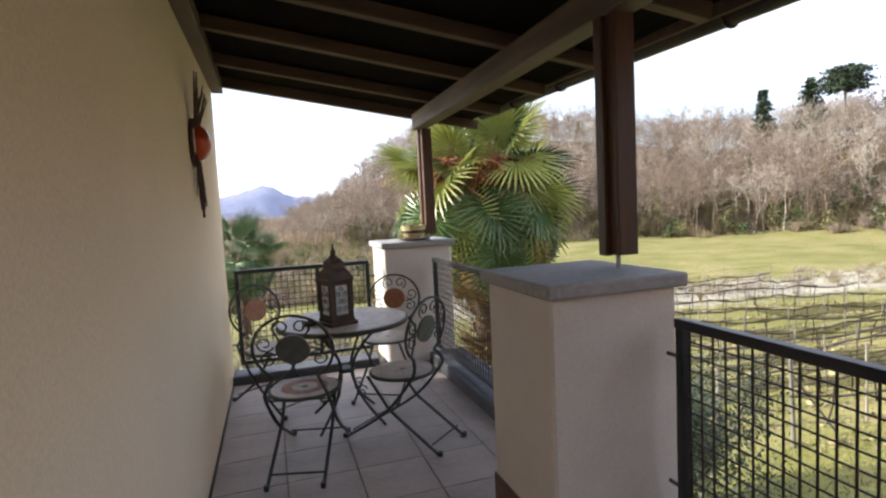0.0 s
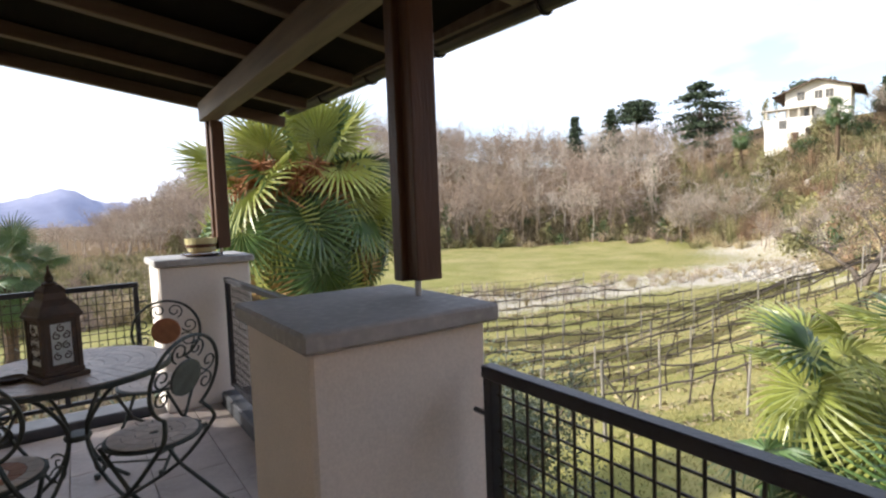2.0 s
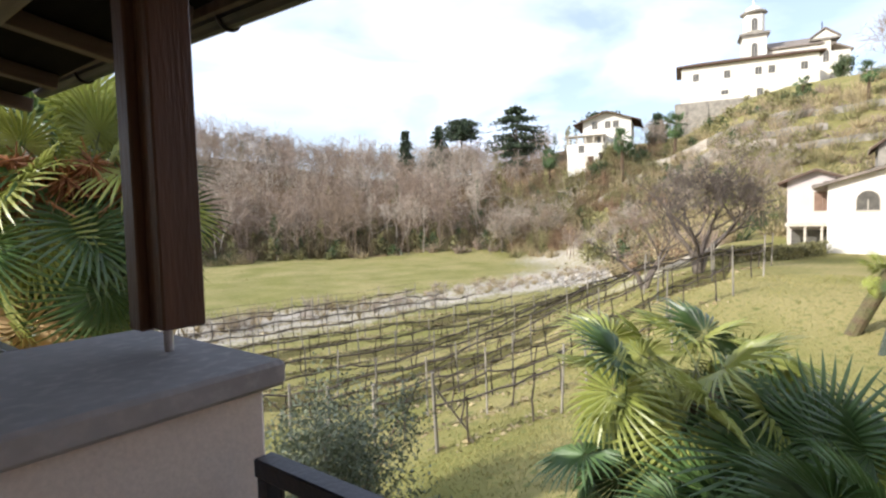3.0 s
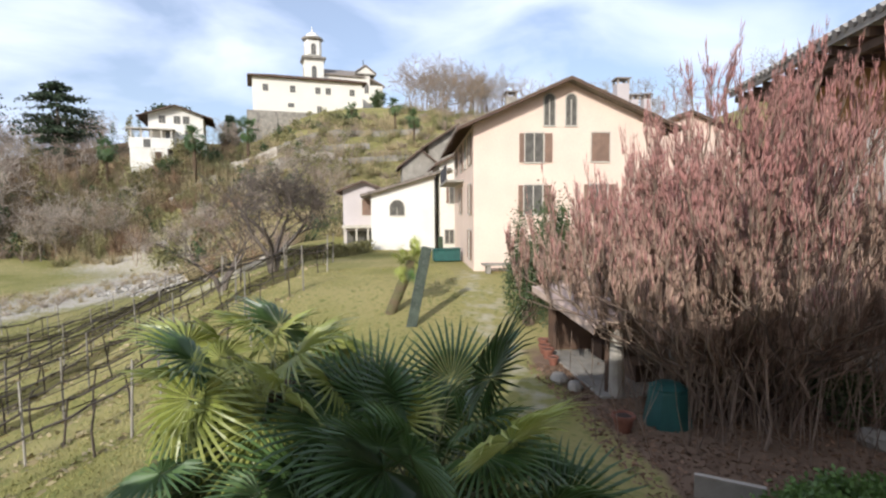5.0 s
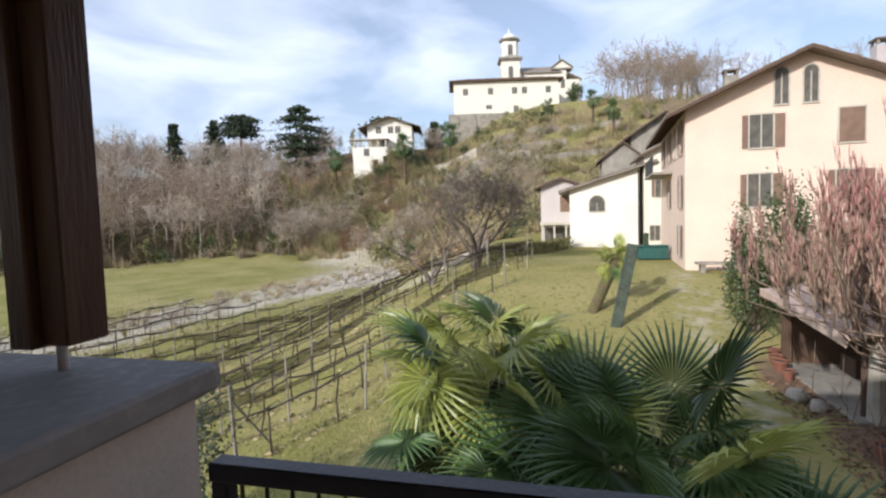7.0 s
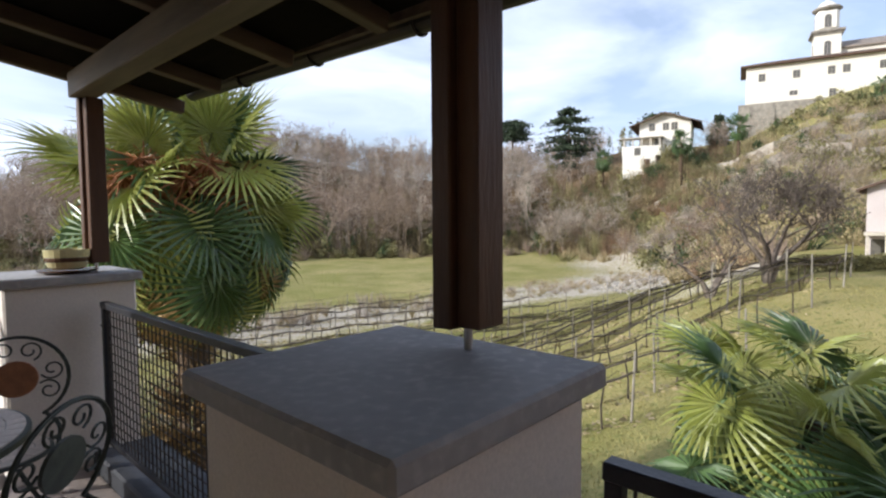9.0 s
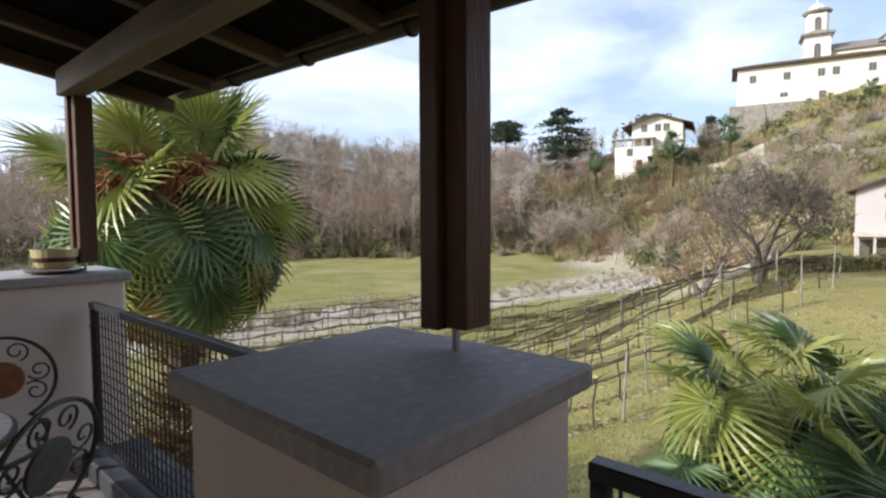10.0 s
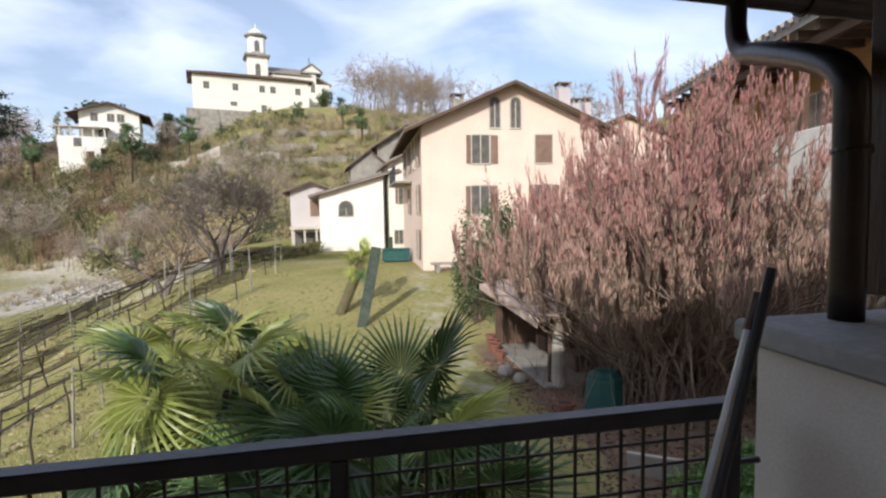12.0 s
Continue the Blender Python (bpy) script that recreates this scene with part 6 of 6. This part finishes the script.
def scroll(cy, cz, r0, turns, a0, s=1):
    """A flat spiral in the plane of the back."""
    return [(0, cy + r0 * (1 - 0.72 * k / 18) * math.cos(a0 + s * turns * 6.283 * k / 18), cz + r0 * (1 - 0.72 * k / 18) * math.sin(a0 + s * turns * 6.283 * k / 18)) for k in range(19)]


def wedge(r0, r1, a0, a1, z0, z1):
    """A mosaic piece of a ring, in the xy plane."""
    k = 3
    vs = []
    for z in (z0, z1):
        for r in (r0, r1):
            for j in range(k):
                a = a0 + (a1 - a0) * j / (k - 1)
                vs.append((r * math.cos(a), r * math.sin(a), z))
    fs = []
    for j in range(k - 1):
        fs.append((6 + j, 9 + j, 10 + j, 7 + j))
        fs.append((j, j + 1, 4 + j, 3 + j))
        fs.append((j, 6 + j, 7 + j, 1 + j))
        fs.append((3 + j, 4 + j, 10 + j, 9 + j))
    fs += [(0, 3, 9, 6), (2, 8, 11, 5)]
    return Mesh().add(vs, fs)


def mosaic(par, rad_, z, rings, m_list, mm=None):
    """Mosaic pieces set in a disc; alike pieces share a mesh."""
    r0 = 0.02
    step = (rad_ - r0) / rings
    for i in range(rings):
        ra, rb = r0 + i * step, r0 + (i + 1) * step - 0.003
        k = max(6, int(2 * math.pi * rb / 0.07))
        data = None
        for j in range(k):
            if data is None:
                ob = wedge(ra, rb, 0, 2 * math.pi / k - 0.004 / rb, z, z + 0.005).make("mosaic_tile", m_list[i % len(m_list)], par)
                data = ob.data
            else:
                ob = new("mosaic_tile", data)
                ob.parent = par
            ob.matrix_basis = (mm or Matrix()) @ pose(0, 0, 0, 0, 0, 360 * j / k)


def chair(mm, back_m, seat_m, label):
    """A folding bistro chair facing +x, with scroll back and round mosaic discs."""
    c = thing("bistro_chair", mm, label, "chair", "chairs round the table")
    seat = Mesh().lathe([(0.185, 0.437), (0.195, 0.441), (0.195, 0.452), (0.185, 0.456)], 28).make("seat", M_CHAIRIRON, c)
    mosaic(seat, 0.182, 0.4555, 3, seat_m)
    R = 0.205
    bt = pose(-0.185, 0, 0.745, 0, -9, 0)
    fr = Mesh()
    fr.tube([Vector(p) for p in ring(R, 26, (0, 0, 0), radians(-58), radians(238))], 0.0085, 6)
    bf = fr.make("back_frame", M_CHAIRIRON, c, m=bt)
    dk = Mesh()
    dk.add([(x, 0.088 * math.cos(a), 0.088 * math.sin(a)) for x in (-0.006, 0.006) for a in [2 * math.pi * k / 20 for k in range(20)]],
           [tuple(range(20))[::-1], tuple(range(20, 40))] + [(k, (k + 1) % 20, 20 + (k + 1) % 20, 20 + k) for k in range(20)])
    bk = dk.make("back_disc", back_m, bf, "round mosaic back panel")
    for cy, cz, a0, s in ((0.05, 0.135, -1.2, 1), (-0.05, 0.135, math.pi + 1.2, -1), (0.14, 0.04, -2.6, 1), (-0.14, 0.04, -0.55, -1), (0.13, -0.06, 2.4, -1), (-0.13, -0.06, 0.75, 1)):
        Mesh().tube(scroll(cy, cz, 0.05, 1.25, a0, s), 0.0048, 5).make("scroll", M_CHAIRIRON, bf)
    # crossed legs; one pair carries the back
    for s in (-1, 1):
        y = 0.165 * s
        Mesh().tube(curve_pts([(-0.165, 0.115 * s, 0.575), (-0.19, 0.15 * s, 0.51), (-0.16, y, 0.44), (0.02, y, 0.22), (0.325, y, 0.0)], 4), 0.0095, 6).make("leg", M_CHAIRIRON, c)
        y2 = 0.14 * s
        Mesh().tube([(0.15, y2, 0.437), (0.0, y2, 0.23), (-0.325, y2, 0.0)], 0.0095, 6).make("leg", M_CHAIRIRON, c)
        for fx, fy in ((0.325, y), (-0.325, y2)):
            Mesh().lathe([(0.013, 0.0), (0.014, 0.03)], 8, (fx, fy, 0)).make("foot", M_CHAIRIRON, c)
    Mesh().tube([(0.262, -0.165, 0.065), (0.262, 0.165, 0.065)], 0.006, 5).make("stretcher", M_CHAIRIRON, c)
    Mesh().tube([(-0.278, -0.14, 0.065), (-0.278, 0.14, 0.065)], 0.006, 5).make("stretcher", M_CHAIRIRON, c)
    Mesh().tube([(-0.16, -0.165, 0.44), (-0.16, 0.165, 0.44)], 0.006, 5).make("crossbar", M_CHAIRIRON, c)
    return c


def facing(x, y, tx, ty):
    return pose(x, y, 0, 0, 0, math.degrees(math.atan2(ty - y, tx - x))) @ Matrix.Diagonal((1.12, 1.12, 1.0, 1))


TX, TY = 1.16, 4.13
chair(facing(0.84, 3.60, 1.02, 4.20), M_SLATE, [M_MOSAIC, M_TERRA, M_MOSAIC], "wrought iron bistro chair with dark slate back disc")
chair(facing(1.47, 3.67, 0.91, 4.30), M_SLATE, [M_MOSAIC, M_MOSAIC, M_MOSAIC], "wrought iron bistro chair turned beside the railing")
chair(facing(1.58, 4.62, 1.33, 4.22), M_TERRA, [M_MOSAIC], "wrought iron bistro chair with terracotta disc by the pillar")
chair(facing(0.66, 4.72, 0.95, 4.3), M_TERRA, [M_MOSAIC], "wrought iron bistro chair with terracotta disc near the wall")

tb = thing("bistro_table", pose(TX, TY, 0), "round mosaic bistro table on wrought iron legs", "table")
top = Mesh().lathe([(0.455, 0.712), (0.47, 0.715), (0.47, 0.738), (0.46, 0.742)], 44).make("tabletop", M_CHAIRIRON, tb)
mosaic(top, 0.455, 0.7415, 7, [M_MOSAIC])
for k in range(4):
    a = radians(45 + 90 * k)
    ca_, sa = math.cos(a), math.sin(a)
    Mesh().tube(curve_pts([(0.30 * ca_, 0.30 * sa, 0.71), (0.14 * ca_, 0.14 * sa, 0.55), (0.055 * ca_, 0.055 * sa, 0.38), (0.13 * ca_, 0.13 * sa, 0.18), (0.32 * ca_, 0.32 * sa, 0.0)], 6), 0.0105, 6).make("leg", M_CHAIRIRON, tb)
    sc_ = [(ca_ * q[1], sa * q[1], q[2]) for q in scroll(0.13, 0.22, 0.055, 1.2, 0.5, 1)]
    Mesh().tube(sc_, 0.005, 5).make("scroll", M_CHAIRIRON, tb)
Mesh().lathe([(0.06, 0.36), (0.065, 0.37), (0.065, 0.38), (0.06, 0.39)], 16).make("collar", M_CHAIRIRON, tb)

# lantern
ln0 = thing("lantern", pose(1.10, 3.96, 0.748, 0, 0, 24), "aged brown metal lantern with glass panes on the table", "lantern")
Mesh().box(-0.105, 0.105, -0.105, 0.105, 0, 0.025, 0.004).box(-0.09, 0.09, -0.09, 0.09, 0.025, 0.05, 0.004).make("base", M_LANTERN, ln0)
for sx in (-1, 1):
    for sy in (-1, 1):
        Mesh().box(sx * 0.075 - 0.011, sx * 0.075 + 0.011, sy * 0.075 - 0.011, sy * 0.075 + 0.011, 0.05, 0.30, 0.002).make("corner_post", M_LANTERN, ln0)
for k in range(4):
    mk = pose(0, 0, 0, 0, 0, 90 * k)
    pf = Mesh()
    pf.box(0.072, 0.082, -0.064, 0.064, 0.05, 0.075, 0, None).box(0.072, 0.082, -0.064, 0.064, 0.275, 0.30).box(0.072, 0.082, -0.064, -0.045, 0.075, 0.275).box(0.072, 0.082, 0.045, 0.064, 0.075, 0.275)
    pf.make("side_frame", M_LANTERN, ln0, m=mk)
    pn = Mesh().box(0.0755, 0.0785, -0.045, 0.045, 0.075, 0.275).make("pane", glass, ln0, m=mk)
    pn.visible_shadow = False
    for cy, cz, s in ((-0.02, 0.115, 1), (0.02, 0.115, -1), (-0.02, 0.165, -1), (0.02, 0.165, 1), (-0.02, 0.215, 1), (0.02, 0.215, -1), (0.0, 0.25, 1)):
        Mesh().tube(scroll(cy, cz, 0.019, 1.2, 1.57, s), 0.0028, 4).make("scrollwork", M_LANTERN, ln0, m=mk @ Matrix.Translation((0.0815, 0, 0)))
Mesh().box(-0.098, 0.098, -0.098, 0.098, 0.30, 0.32, 0.004).make("cornice", M_LANTERN, ln0)
rf = Mesh()
prof = ((0.092, 0.32), (0.075, 0.36), (0.052, 0.39), (0.045, 0.42), (0.05, 0.43), (0.03, 0.455))
rf.add([(sx * r, sy * r, z) for r, z in prof for sx, sy in ((1, 1), (-1, 1), (-1, -1), (1, -1))], [(4 * i + k, 4 * i + (k + 1) % 4, 4 * i + 4 + (k + 1) % 4, 4 * i + 4 + k) for i in range(5) for k in range(4)] + [(0, 3, 2, 1), (20, 21, 22, 23)])
rf.make("roof", M_LANTERN, ln0, "rusty pierced roof")
Mesh().lathe([(0.03, 0.455), (0.034, 0.465), (0.016, 0.475), (0.02, 0.495), (0.008, 0.52), (0.004, 0.555)], 12).make("finial", M_LANTERN, ln0)
Mesh().lathe([(0.028, 0.05), (0.028, 0.14), (0.024, 0.145)], 14).make("candle", M_CUP, ln0, "pale pillar candle")
ah = thing("ashtray", pose(0.92, 4.02, 0.748), "small dark metal dish on the table", "dish")
Mesh().lathe([(0.045, 0), (0.06, 0.02), (0.056, 0.022), (0.04, 0.008)], 16).make("bowl", M_LANTERN, ah)

# planter on the far pillar
cp0 = thing("cup_planter", pose(2.07, 5.44, 1.201), "large cream ceramic cup planter with brown stripes on a saucer", "planter")
Mesh().lathe([(0.08, 0), (0.15, 0.012), (0.165, 0.025), (0.155, 0.026), (0.08, 0.012)], 24).make("saucer", M_BROWN, cp0)
cup = Mesh().lathe([(0.075, 0.026), (0.10, 0.04), (0.118, 0.085), (0.125, 0.15), (0.117, 0.15), (0.108, 0.12)], 24).make("cup", M_CUP, cp0)
Mesh().lathe([(0.1165, 0.075), (0.1205, 0.08), (0.1215, 0.10), (0.1205, 0.102)], 24).make("stripe", M_BROWN, cup)
Mesh().lathe([(0.109, 0.118), (0.05, 0.125)], 20).make("soil", M_SOIL, cp0)
Mesh().tube(curve_pts([(0.115, 0, 0.125), (0.155, 0, 0.13), (0.175, 0, 0.095), (0.15, 0, 0.06), (0.11, 0, 0.06)], 5), 0.009, 7).make("handle", M_BROWN, cp0)

# wall ornament
wo = thing("wall_ornament", pose(WX, 3.93, 1.985), "wrought iron sun ornament with red glass dome on the wall", "wall ornament")
Mesh().add([(0.03 + 0.085 * math.cos(b), 0.105 * math.sin(b) * math.cos(a), 0.115 * math.sin(b) * math.sin(a)) for b in [math.pi / 2 * k / 6 for k in range(7)] for a in [2 * math.pi * j / 20 for j in range(20)]],
           [(i * 20 + j, i * 20 + (j + 1) % 20, i * 20 + 20 + (j + 1) % 20, i * 20 + 20 + j) for i in range(6) for j in range(20)]).make("dome", M_RED, wo, "glossy red dome", smooth=True)
Mesh().add([(x, 0.14 * math.cos(a), 0.15 * math.sin(a)) for x in (0.012, 0.028) for a in [2 * math.pi * k / 24 for k in range(24)]], [tuple(range(24))[::-1], tuple(range(24, 48))] + [(k, (k + 1) % 24, 24 + (k + 1) % 24, 24 + k) for k in range(24)]).make("back_plate", M_LANTERN, wo)
ro = random.Random(9)
for k in range(52):
    sg = 1 if k % 2 else -1
    y = ro.uniform(-0.115, 0.115)
    l_ = ro.uniform(0.18, 0.38) * (1 - abs(y) * 2.6)
    dp_ = ro.uniform(0.02, 0.09) if sg > 0 else ro.uniform(0.0, 0.04)
    Mesh().tube([(0.035, y * 0.8, sg * 0.08), (0.02 + dp_, y * 1.15, sg * (0.1 + l_))], 0.0055, 5, 0.004).make("rod", M_LANTERN, wo)
Mesh().box(0.03, 0.036, -0.135, -0.105, -0.07, 0.07).make("mirror_chip", M_STEEL, wo, "bright metal inset")
